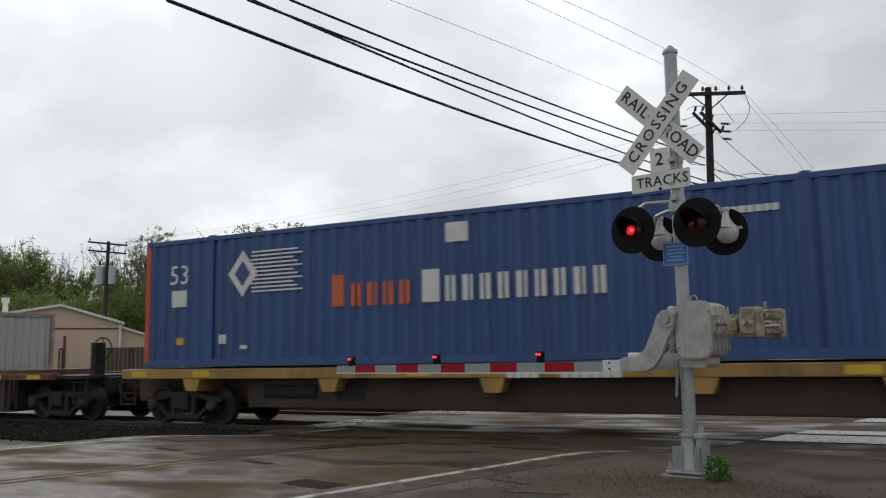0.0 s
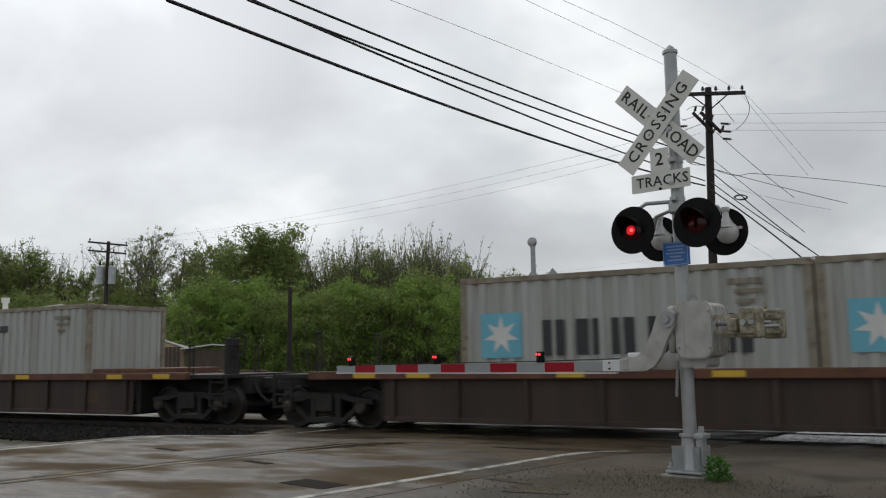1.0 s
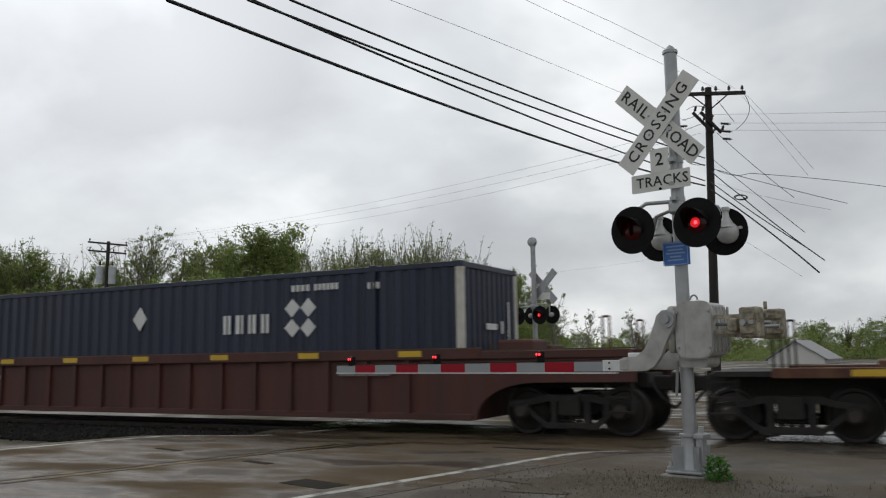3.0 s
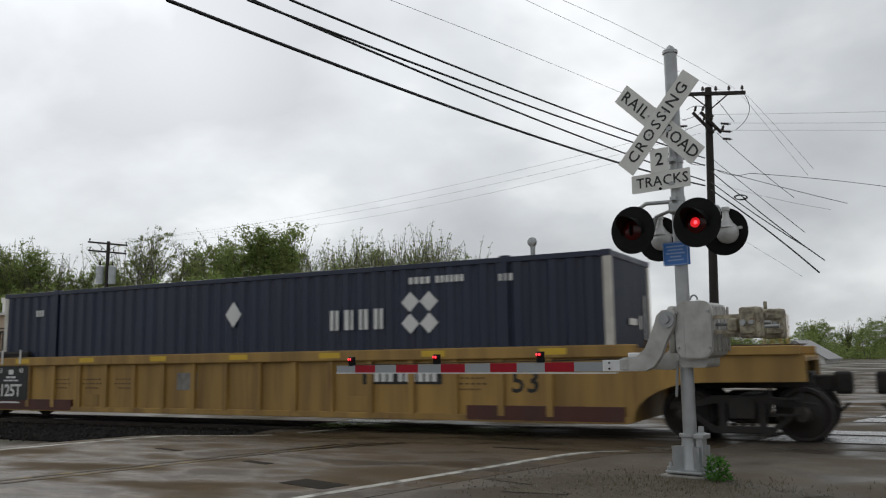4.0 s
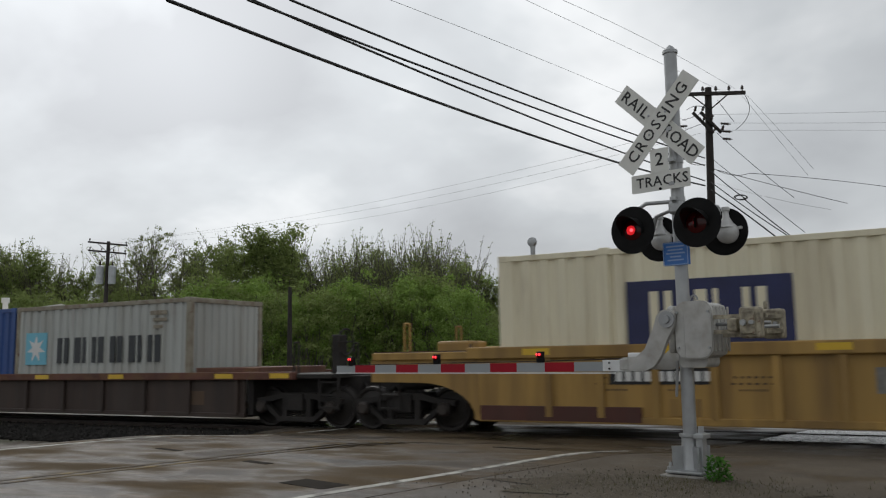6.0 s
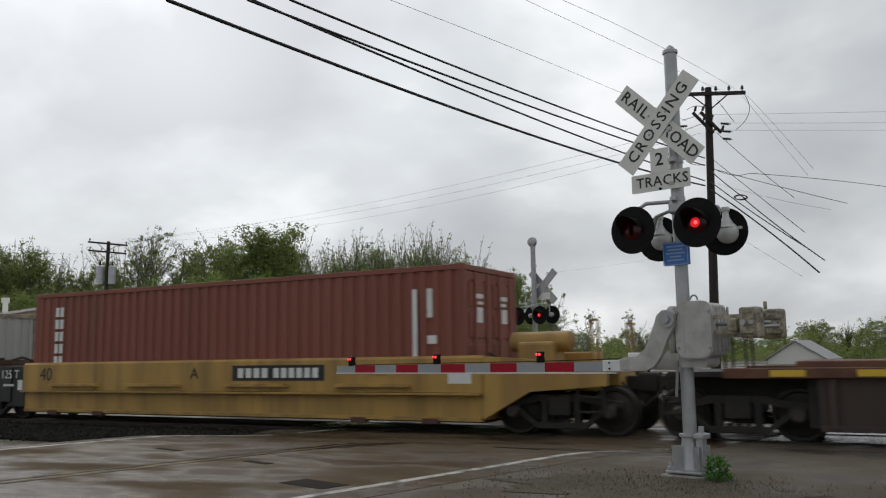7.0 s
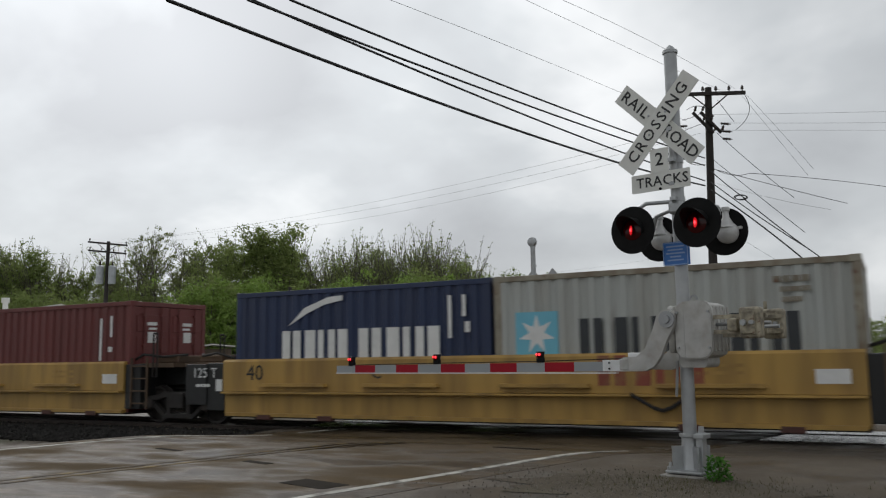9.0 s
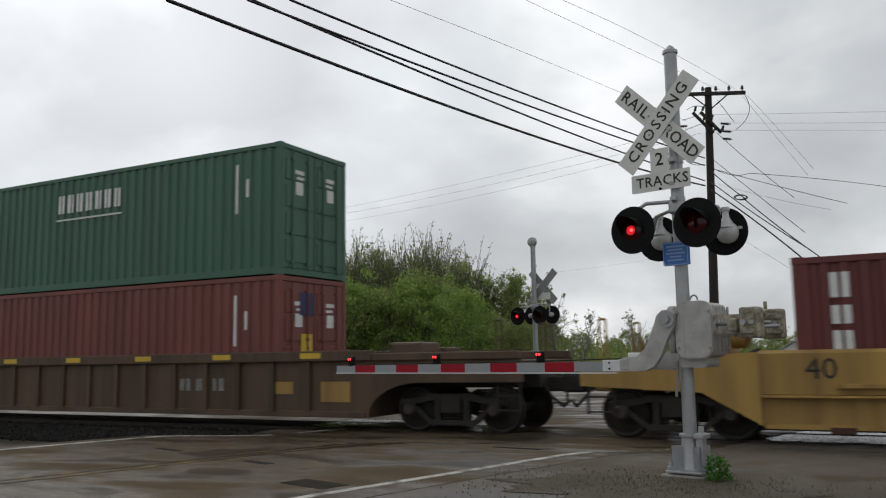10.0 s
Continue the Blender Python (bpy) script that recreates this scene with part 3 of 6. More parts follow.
patch = Build()
rim = [(-2.15 + (1.35 + 0.25 * math.sin(k * 1.7) + 0.2 * math.sin(k * 2.9)) * math.cos(k * math.pi / 16), 8.0 + (0.85 + 0.12 * math.sin(k * 2.3)) * math.sin(k * math.pi / 16)) for k in range(32)]
patch.add([(x, y, 0.002) for x, y in rim], [tuple(range(32))])
tagged(part("verge", patch, "soil"), "brown gritty soil patch around the signal base", "verge", kind="structure")

# ---- the train ----
TRAIN = []   # (thing, place along the train)


def put(t, x, z=0.0):
    t.matrix_basis = pose(x, TRACK_Y, z)
    TRAIN.append((t, x, z))
    return t


def bars(b, x, z, w, h, n, y, gap=0.18):
    """A line of n plain bars, w wide in all, centred on x, z, on a side at y."""
    step = w / n
    for i in range(n):
        x0 = x - w / 2 + i * step
        b.box(x0 + step * gap / 2, x0 + step * (1 - gap / 2), y - 0.004, y + 0.01, z - h / 2, z + h / 2)
    return b


def blocks(b, x, z, w, h, n, y, gap=0.3):
    """A line of n plain marks, each a broad and a slim upright bar, w wide in all, centred on x, z."""
    step = w / n
    for i in range(n):
        x0, x1 = x - w / 2 + (i + gap / 2) * step, x - w / 2 + (i + 1 - gap / 2) * step
        cut = x0 + (x1 - x0) * (0.48, 0.6, 0.4)[i % 3]
        b.box(x0, cut - step * 0.04, y - 0.004, y + 0.01, z - h / 2, z + h / 2)
        b.box(cut + step * 0.09, x1, y - 0.004, y + 0.01, z - h / 2, z + h / 2)
    return b


def corrugated(length, z0, z1, y, out, mat, pitch=0.28, depth=0.045):
    """A side panel pressed into trapezoid waves."""
    n = max(2, round(length / pitch))
    p = length / n
    line = []
    for i in range(n):
        x = -length / 2 + i * p
        line += [(x, 0), (x + p * 0.40, 0), (x + p * 0.54, depth), (x + p * 0.86, depth)]
    line.append((length / 2, 0))
    vs = [(x, y - out * d, z) for z in (z0, z1) for x, d in line]
    k = len(line)
    return vs, [(i, i + 1, k + i + 1, k + i) for i in range(k - 1)]


def container(label, length, height, x, z, paint, frame_mat=None, post=None, doors=True, inset=0.0, group="containers", width=2.438, pitch=0.28):
    """A corrugated steel box on its frame, its doors at the leading end. x is the trailing end."""
    frame_mat = frame_mat or paint
    post = post or frame_mat
    t = thing("shipping_container", None, label, "container", group)
    L, W = length / 2, width / 2
    rail = 0.1
    for s in (-1, 1):
        vs, fs = corrugated(length - 0.24, rail + 0.06, height - rail, s * (W - 0.012), s, paint, pitch)
        part("side_panel", Build().add(vs, fs), paint, t)
        part("bottom_rail", Build().box(-L + 0.1, L - 0.1, s * W, s * (W - 0.05), 0.02, rail + 0.07, 0.008), frame_mat, t)
        part("top_rail", Build().box(-L + 0.1, L - 0.1, s * W, s * (W - 0.06), height - rail - 0.01, height - 0.01, 0.008), frame_mat, t)
        for e in (-1, 1):
            part("corner_post", Build().box(e * L, e * (L - 0.14), s * W, s * (W - 0.12), 0.1, height - 0.1, 0.012), post, t)
            for zz in (0, height - 0.118):
                part("corner_casting", Build().box(e * (L + 0.004), e * (L - 0.178), s * (W + 0.004), s * (W - 0.16), zz, zz + 0.118, 0.01), frame_mat, t)
        if inset:
            for e in (-1, 1):
                xx = e * (L - inset)
                part("lift_post", Build().box(xx - 0.07, xx + 0.07, s * (W + 0.006), s * (W - 0.05), 0.05, height - 0.05, 0.01), frame_mat, t)
                part("corner_casting", Build().box(xx - 0.09, xx + 0.09, s * (W + 0.008), s * (W - 0.16), height - 0.1, height + 0.02, 0.01), frame_mat, t)
    part("roof", Build().box(-L + 0.1, L - 0.1, -W + 0.05, W - 0.05, height - 0.05, height - 0.015), paint, t)
    part("floor_pan", Build().box(-L + 0.1, L - 0.1, -W + 0.05, W - 0.05, 0.05, 0.15), "car_under", t)
    ends = (-1,) if doors else (-1, 1)
    for e in ends:
        vs, fs = corrugated(width - 0.24, rail + 0.06, height - rail, 0, 1, paint, 0.24)
        part("end_panel", Build().add([(e * (L - 0.02 - (v[1] + 0.04)), v[0], v[2]) for v in vs], fs), paint, t)
    for e in (-1, 1):
        part("end_sill", Build().box(e * L, e * (L - 0.1), -W + 0.1, W - 0.1, 0.02, 0.16, 0.01), frame_mat, t)
        part("end_header", Build().box(e * L, e * (L - 0.1), -W + 0.1, W - 0.1, height - 0.12, height - 0.01, 0.01), frame_mat, t)
    if doors:
        for s in (-1, 1):
            b = Build().box(L - 0.06, L - 0.015, s * 0.012, s * (W - 0.12), 0.17, height - 0.13, 0.01)
            for k in range(4):
                z0 = 0.3 + k * (height - 0.5) / 4
                b.box(L - 0.015, L + 0.006, s * 0.1, s * (W - 0.2), z0, z0 + (height - 0.5) / 4 - 0.12, 0.01)
            d = part("door", b, paint, t)
            for y in (0.28, 0.82):
                rod = Build().tube((L + 0.03, s * y, 0.12), (L + 0.03, s * y, height - 0.1), 0.018, n=8)
                for zz in (0.25, 0.9, 1.5, height - 0.35):
                    rod.box(L - 0.01, L + 0.045, s * y - 0.05, s * y + 0.05, zz, zz + 0.06)
                part("lock_rod", rod, frame_mat, d)
            part("data_plate", Build().box(L + 0.006, L + 0.012, s * 0.45, s * 0.7, height * 0.62, height * 0.72)
                 .box(L + 0.006, L + 0.012, s * 0.42, s * 0.72, height * 0.78, height * 0.81).box(L + 0.006, L + 0.012, s * 0.42, s * 0.66, height * 0.74, height * 0.76), "mark_white", d)
    t["near"] = -W - 0.002
    put(t, x + L, z)
    return t


def near_of(t):
    return -t["near"] * -1


def logo(t, b, mat, name="logo", label=""):
    return part(name, b, mat, t, label)


def star(b, x, z, r, y, points=7):
    ring = [(x + math.sin(math.pi * i / points) * (r if i % 2 == 0 else r * 0.42), z + math.cos(math.pi * i / points) * (r if i % 2 == 0 else r * 0.42)) for i in range(2 * points)]
    return b.prism(ring, y - 0.006, y + 0.01)


def grey_marks(t, length, height, big=True, small=False, square=True):
    """Pale blue square with a white star and a row of dark blocks."""
    y, L = near_of(t), length / 2
    if big:
        if square:
            part("badge", Build().box(-L + 0.42, -L + 1.22, y - 0.002, y + 0.01, 1.12, 1.92), "mark_sky", t, "pale blue square badge")
            part("badge_star", star(Build(), -L + 0.82, 1.52, 0.35, y - 0.003), "mark_white", t)
        logo(t, blocks(Build(), 0.35, 1.46, 3.75, 0.62, 6, y, 0.36), "mark_dark")
    if small:
        logo(t, bars(Build(), -0.9, 2.05, 1.7, 0.17, 10, y, 0.25), "mark_dark")
    part("code_marking", bars(bars(bars(Build(), L - 1.0, height - 0.32, 0.55, 0.1, 4, y), L - 0.95, height - 0.48, 0.45, 0.08, 6, y), L - 1.0, height - 0.64, 0.3, 0.08, 4, y), "grey_frame", t)


C20, C40, C53 = 6.058, 12.192, 16.154
LOW, TALL = 2.591, 2.896
GREY20 = "pale grey twenty-foot steel container with rust streaks"


def grey20(x, z=0.1, **marks):
    t = container(GREY20, C20, LOW, x, z, "grey_box", "grey_frame", doors=False)
    grey_marks(t, C20, LOW, **marks)
    return t


# blue 53-foot box on the flat car
blue = container("dark blue 53-foot container with orange-red end posts", C53, TALL, -15.02, 1.11, "pacer_blue", None, "pacer_blue", True, 1.98, width=2.59, pitch=0.34)
y = near_of(blue)
L = C53 / 2
part("end_stripe", Build().box(-L + 0.0, -L + 0.14, y - 0.006, y + 0.03, 0.12, TALL - 0.12), "orange_red", blue, "orange-red end post")
words("size_number", "53", "mark_white", blue, -L + 1.05, y - 0.003, 2.05, 0.62)
part("plate", Build().box(-L + 0.83, -L + 1.27, y - 0.003, y + 0.01, 1.35, 1.72), "mark_white", blue)
b = Build().prism([(-L + 2.5, 2.0), (-L + 2.9, 2.5), (-L + 3.3, 2.0), (-L + 2.9, 1.5)], y - 0.004, y + 0.01)
for i in range(11):
    z0 = 1.58 + i * 0.085
    b.box(-L + 3.05 + abs(i - 5) * 0.02, -L + 4.5 - (i % 3) * 0.12, y - 0.004, y + 0.01, z0, z0 + 0.035)
logo(blue, b, "mark_white")
logo(blue, Build().prism([(-L + 2.68, 2.0), (-L + 2.9, 2.28), (-L + 3.12, 2.0), (-L + 2.9, 1.72)], y - 0.008, y), "pacer_blue")
logo(blue, blocks(Build().box(-L + 5.25, -L + 5.55, y - 0.004, y + 0.01, 1.18, 1.82), -L + 6.4, 1.40, 1.5, 0.46, 4, y, 0.38), "mark_orange")
logo(blue, blocks(Build().box(-L + 7.35, -L + 7.72, y - 0.004, y + 0.01, 1.18, 1.8), -L + 9.4, 1.42, 3.25, 0.48, 9, y, 0.42), "mark_white")
part("plate", Build().box(-L + 7.87, -L + 8.34, y - 0.003, y + 0.01, 2.29, 2.66), "mark_white", blue)
part("plate", Build().box(-L + 1.0, -L + 1.2, y - 0.003, y + 0.01, 0.5, 0.66), "mark_yellow", blue)
part("code_marking", bars(bars(Build(), -L + 2.35, 0.6, 0.22, 0.2, 2, y), -L + 2.95, 0.42, 0.22, 0.08, 1, y), "mark_white", blue)
part("code_marking", bars(Build(), L - 2.75, 2.4, 0.75, 0.11, 6, y), "mark_white", blue)

for x in (-33.62, -27.53):
    grey20(x)
grey20(-49.78, big=False, small=True)


def wave_badge(t, L):
    """White ring with a red and white flag, and a white flowing stroke."""
    y = near_of(t)
    b = Build()
    ring = [(-L + 1.0 + 0.55 * math.cos(a * math.pi / 14), 1.25 + 0.55 * math.sin(a * math.pi / 14)) for a in range(29)]
    for p, q in zip(ring, ring[1:]):
        b.tube((p[0], y, p[1]), (q[0], y, q[1]), 0.018, n=4)
    logo(t, b, "mark_white")
    logo(t, Build().prism([(-L + 0.75, 1.0), (-L + 0.68, 1.5), (-L + 1.0, 1.46), (-L + 1.28, 1.42), (-L + 1.38, 0.98), (-L + 1.05, 1.05)], y - 0.003, y + 0.01), "mark_white")
    logo(t, Build().box(-L + 0.75, -L + 1.33, y - 0.006, y, 1.18, 1.3).box(-L + 0.93, -L + 1.05, y - 0.006, y, 1.02, 1.47), "mark_red")
    b = Build()
    rnd = random.Random(4)
    swirl = [(-L + 2.9 - 0.25 * math.cos(k * 0.5) + k * 0.03, 1.55 - k * 0.1 + 0.16 * math.sin(k * 0.8)) for k in range(11)]
    for p, q in zip(swirl, swirl[1:]):
        b.tube((p[0], y, p[1]), (q[0], y, q[1]), 0.045, n=5)
    hand = [(-L + 2.9 + k * 0.1, 1.1 + 0.16 * math.sin(k * 1.9) + (0.3 if k in (5, 6) else 0)) for k in range(24)]
    for p, q in zip(hand, hand[1:]):
        b.tube((p[0], y, p[1]), (q[0], y, q[1]), 0.038, n=5)
    logo(t, b, "mark_white")
    part("code_marking", bars(bars(bars(Build(), L - 1.15, 2.3, 0.5, 0.09, 4, y), L - 1.1, 2.15, 0.6, 0.09, 6, y), L - 1.2, 2.0, 0.3, 0.08, 3, y), "mark_white", t)


for x in (-55.95, -186.0):
    t = container("royal blue twenty-foot steel container with white emblem", C20, LOW, x, 0.1, "royal_blue", doors=False)
    wave_badge(t, C20 / 2)
for x in (-78.26, -72.14):
    grey20(x)
grey20(-179.88)


def diamond_marks(t, L):
    y = near_of(t)
    b = Build()
    for dx, dz in ((-0.2, 0.2), (0.2, 0.2), (-0.2, -0.2), (0.2, -0.2)):
        cx, cz = L - 3.75 + dx, 1.95 + dz
        b.prism([(cx - 0.2, cz), (cx, cz + 0.2), (cx + 0.2, cz), (cx, cz - 0.2)], y - 0.004, y + 0.01)
    logo(t, b, "mark_white")
    logo(t, Build().prism([(L - 3.97, 1.95), (L - 3.75, 2.17), (L - 3.53, 1.95), (L - 3.75, 1.73)], y - 0.008, y), "navy")
    logo(t, blocks(Build(), L - 5.2, 1.86, 1.4, 0.40, 4, y, 0.42), "mark_white")
    logo(t, Build().prism([(L - 8.6, 2.08), (L - 8.38, 2.36), (L - 8.16, 2.08), (L - 8.38, 1.8)], y - 0.004, y + 0.01), "mark_white")
    part("code_marking", bars(bars(bars(Build(), L - 3.75, 2.56, 0.5, 0.13, 4, y, 0.35), L - 3.1, 2.56, 0.62, 0.13, 6, y, 0.35), L - 1.95, 2.52, 0.3, 0.13, 3, y, 0.35), "mark_white", t)
    part("code_marking", bars(Build(), -L + 1.4, 2.35, 0.3, 0.15, 3, y, 0.35), "mark_white", t)
    part("code_marking", Build().box(L + 0.012, L + 0.016, -0.3, 0.2, 1.62, 1.74).box(L + 0.012, L + 0.016, 0.75, 0.81, 1.2, 2.2).box(L + 0.012, L + 0.016, 0.4, 0.5, 1.55, 1.8), "mark_white", t)
    for z0 in (1.0, 1.55):
        b = Build()
        b.prism([(-0.85, z0 + 0.1), (-0.7, z0 + 0.28), (-0.55, z0 + 0.1), (-0.7, z0 - 0.08)], L + 0.01, L + 0.016, "x")
        if z0 == 1.0:
            logo(t, b, "mark_white")


for x in (-103.1, -126.95):
    t = container("dark navy 53-foot container with white corner posts", C53, TALL, x, 0.15, "navy", "navy", "white_post", False, 1.98, width=2.59, pitch=0.34)
    diamond_marks(t, C53 / 2)

csx = container("cream 53-foot corrugated container with dark emblem panel", C53, TALL, -166.21, 0.15, "cream", None, None, True, 1.98, width=2.59, pitch=0.34)
y = near_of(csx)
part("emblem_panel", Build().box(-L + 2.35, -L + 4.95, y - 0.003, y + 0.02, 0.9, 2.3), "mark_navy", csx, "dark navy emblem panel")
logo(csx, blocks(Build(), -L + 3.65, 1.72, 2.2, 0.8, 3, y - 0.006, 0.5), "cream")
logo(csx, bars(Build(), -L + 3.65, 1.05, 2.4, 0.2, 10, y - 0.006, 0.3), "mark_white")
part("emblem_panel", Build().box(L + 0.012, L + 0.02, -0.6, 0.5, 1.85, 2.5), "mark_navy", csx)
logo(csx, Build().box(L + 0.016, L + 0.026, -0.5, -0.2, 2.1, 2.42).box(L + 0.016, L + 0.026, -0.15, 0.1, 2.1, 2.42).box(L + 0.016, L + 0.026, 0.15, 0.42, 2.1, 2.42), "cream")
part("code_marking", bars(Build(), L - 4.3, 2.35, 0.5, 0.16, 4, y), "mark_dark", csx)
part("code_marking", bars(Build(), -1.2, 2.5, 0.5, 0.16, 5, y), "grey_frame", csx)

tri = container("rust-red forty-foot steel container with white column of marks", C40, TALL, -205.78, 0.1, "rust_red")
y = near_of(tri)
b = Build()
for i in range(6):
    blocks(b, -C40 / 2 + 0.92, 2.41 - i * 0.3, 0.36, 0.23, 1, y, 0.2)
logo(tri, b, "mark_white")
part("code_marking", Build().box(C40 / 2 - 1.12, C40 / 2 - 1.02, y - 0.004, y + 0.01, 1.1, 2.45).box(C40 / 2 - 0.8, C40 / 2 - 0.68, y - 0.004, y + 0.01, 1.9, 2.45)
     .box(C40 / 2 - 0.8, C40 / 2 - 0.6, y - 0.004, y + 0.01, 1.4, 1.56), "mark_white", tri)

grey20(-221.15)
grey20(-215.06)
grey20(-236.65)
t = grey20(-230.55, big=False, small=True)
part("badge", Build().box(-C20 / 2 + 0.4, -C20 / 2 + 0.62, near_of(t) - 0.003, near_of(t) + 0.01, 1.95, 2.15), "mark_sky", t)
cma = container("dark blue twenty-foot container with white swoosh", C20, LOW, -252.35, 0.1, "cma_blue", doors=False)
y = near_of(cma)
logo(cma, blocks(Build(), -0.95, 1.45, 1.75, 0.58, 3, y, 0.2), "mark_white")
logo(cma, blocks(Build(), 1.05, 1.45, 1.95, 0.58, 3, y, 0.2), "mark_white")
logo(cma, Build().prism([(-1.6, 1.85), (-1.2, 2.2), (-0.6, 2.4), (-0.25, 2.42), (-0.25, 2.32), (-0.7, 2.25), (-1.15, 2.08)], y - 0.004, y + 0.01), "mark_white")
part("code_marking", Build().box(2.15, 2.22, y - 0.004, y + 0.01, 1.5, 2.3).box(2.45, 2.52, y - 0.004, y + 0.01, 1.9, 2.3).box(2.5, 2.6, y - 0.004, y + 0.01, 1.6, 1.8), "mark_white", cma)
grey20(-246.22)
for x in (-267.75, -261.65):
    t = container("maroon twenty-foot steel container with white upright marks", C20, LOW, x, 0.1, "maroon")
    y = near_of(t)
    b = Build()
    for z0, h in ((1.95, 0.38), (1.55, 0.28), (1.15, 0.3)):
        blocks(b, -2.37, z0 + h / 2, 0.34, h, 1, y, 0.2)
    logo(t, b, "mark_white")
    part("code_marking", Build().box(2.0, 2.07, y - 0.004, y + 0.01, 1.2, 2.2).box(2.35, 2.42, y - 0.004, y + 0.01, 1.75, 2.25).box(2.3, 2.42, y - 0.004, y + 0.01, 1.4, 1.52), "mark_white", t)

low = container("dark rust-red forty-foot container under the green one", C40, TALL, -289.97, 0.15, "oxide")
top = container("dark green forty-foot container stacked on the red one", C40, TALL, -289.97, 3.05, "green_box")
y = near_of(top)
logo(top, blocks(Build().box(-1.1, 1.25, y - 0.004, y + 0.01, 2.18 - 0.42, 2.18 - 0.38), 0.08, 2.18, 2.35, 0.46, 7, y, 0.36), "mark_white")
for t in (low, top):
    part("code_marking", Build().box(C40 / 2 - 1.25, C40 / 2 - 1.18, y - 0.004, y + 0.01, 1.4, 2.5).box(C40 / 2 - 0.95, C40 / 2 - 0.88, y - 0.004, y + 0.01, 1.75, 2.15), "mark_white", t)
part("warning_plate", Build().box(C40 / 2 + 0.012, C40 / 2 + 0.018, -0.55, -0.05, 2.05, 2.55), "mark_navy", low)
part("warning_plate", Build().box(C40 / 2 + 0.012, C40 / 2 + 0.018, -0.5, -0.1, 1.2, 1.65), "mark_yellow", low)


# ---- freight cars ----
def wheel_mesh():
    b = Build()
    b.lathe((0, -0.07, 0), (0, 0.07, 0), [(0, 0.1), (0, 0.17), (0.15, 0.2), (0.3, 0.33), (0.05, 0.36), (0.05, 0.41), (0.8, 0.425), (0.84, 0.45), (1, 0.45), (1, 0.36), (0.6, 0.33), (0.75, 0.2), (1, 0.15)], 28)
    return b.mesh("wheel", M["wheel"], True)


WHEEL = {1: wheel_mesh()}


def truck(car, x):
    """A two-axle truck: cast side frames, springs, bolster; wheels on axles under it."""
    tr = part("bolster", Build().box(x - 0.2, x + 0.2, -1.15, 1.15, 0.36, 0.7, 0.02), "car_under", car)
    tr.location.z = RAIL_Z
    for s in (-1, 1):
        y0, y1 = s * 0.95, s * 1.09
        f = Build()
        f.prism([(x - 1.12, 0.60), (x - 0.6, 0.66), (x - 0.45, 0.72), (x + 0.45, 0.72), (x + 0.6, 0.66), (x + 1.12, 0.60), (x + 1.12, 0.50), (x + 0.62, 0.55), (x + 0.42, 0.60), (x - 0.42, 0.60), (x - 0.62, 0.55), (x - 1.12, 0.50)], y0, y1)
        f.box(x - 0.42, x + 0.42, y0, y1, 0.13, 0.24, 0.02)
        for e in (-1, 1):
            f.prism([(x + e * 0.98, 0.55), (x + e * 0.84, 0.55), (x + e * 0.30, 0.13), (x + e * 0.44, 0.13)], y0, y1)
            f.box(x + e * 0.24, x + e * 0.36, y0, y1, 0.2, 0.64, 0.015)
            f.box(x + e * 1.02, x + e * 0.76, s * 0.97, s * 1.14, 0.34, 0.56, 0.03)
        part("side_frame", f, "car_under", tr, "dark cast steel truss side frame")
        part("brake_beam", Build().tube((x - 0.42, s * 0.5, 0.33), (x + 0.42, s * 0.5, 0.33), 0.035, n=6), "car_under", tr)
        for k in (-0.14, 0, 0.14):
            coil = Build()
            for j in range(5):
                coil.lathe((x + k, s * 1.03, 0.25 + j * 0.055), (x + k, s * 1.03, 0.29 + j * 0.055), [(0, 0.05), (0.5, 0.068), (1, 0.05)], 8)
            part("spring", coil, "car_under", tr)
    for a in (-0.89, 0.89):
        part("axle", Build().tube((x + a, -1.1, 0.42), (x + a, 1.1, 0.42), 0.08, n=10), "car_under", tr)
        for s in (-1, 1):
            w = part("wheel", WHEEL[1], "wheel", tr)
            w.matrix_basis = pose(x + a, s * 0.76, 0.425, 0, 0, 0 if s < 0 else 180)
            part("bearing_cap", Build().lathe((x + a, s * 1.06, 0.43), (x + a, s * 1.2, 0.43), [(0, 0.13), (0.7, 0.13), (1, 0.09)], 12), "bearing", tr)
    return tr


def end_gear(car, x, e, paint, top=0.95):
    """Coupler, brake pipe, steps and uprights at a car's end; e is +1 or -1."""
    b = Build().box(x - e * 0.6, x + e * 0.35, -0.12, 0.12, 0.6, 0.86, 0.03).box(x + e * 0.3, x + e * 0.58, -0.2, 0.16, 0.56, 0.92, 0.05)
    part("coupler", b, "car_under", car)
    part("brake_hose", Build().path([(x, -0.4, 0.75), (x + e * 0.2, -0.45, 0.5), (x + e * 0.4, -0.4, 0.32), (x + e * 0.5, -0.3, 0.42)], 0.03, 6), "car_under", car)
    for s in (-1, 1):
        b = Build()
        for xx in (x - e * 0.1, x - e * 0.55):
            b.box(xx - 0.02, xx + 0.02, s * 1.2, s * 1.24, 0.25, top)
        for k in range(3):
            b.box(x - e * 0.1, x - e * 0.55, s * 1.19, s * 1.24, 0.27 + k * 0.25, 0.3 + k * 0.25)
        part("step", b, paint, car)


def stakes(car, x, paint, tall=1.75, gap=0.55):
    for s in (-1, 1):
        b = Build()
        b.path([(x, s * 1.1, 0.9), (x, s * 1.1, tall), (x + 0.12, s * 1.1, tall), (x + 0.12, s * 1.1, 0.9)], 0.022, 6)
        part("grab_rail", b, paint, car)


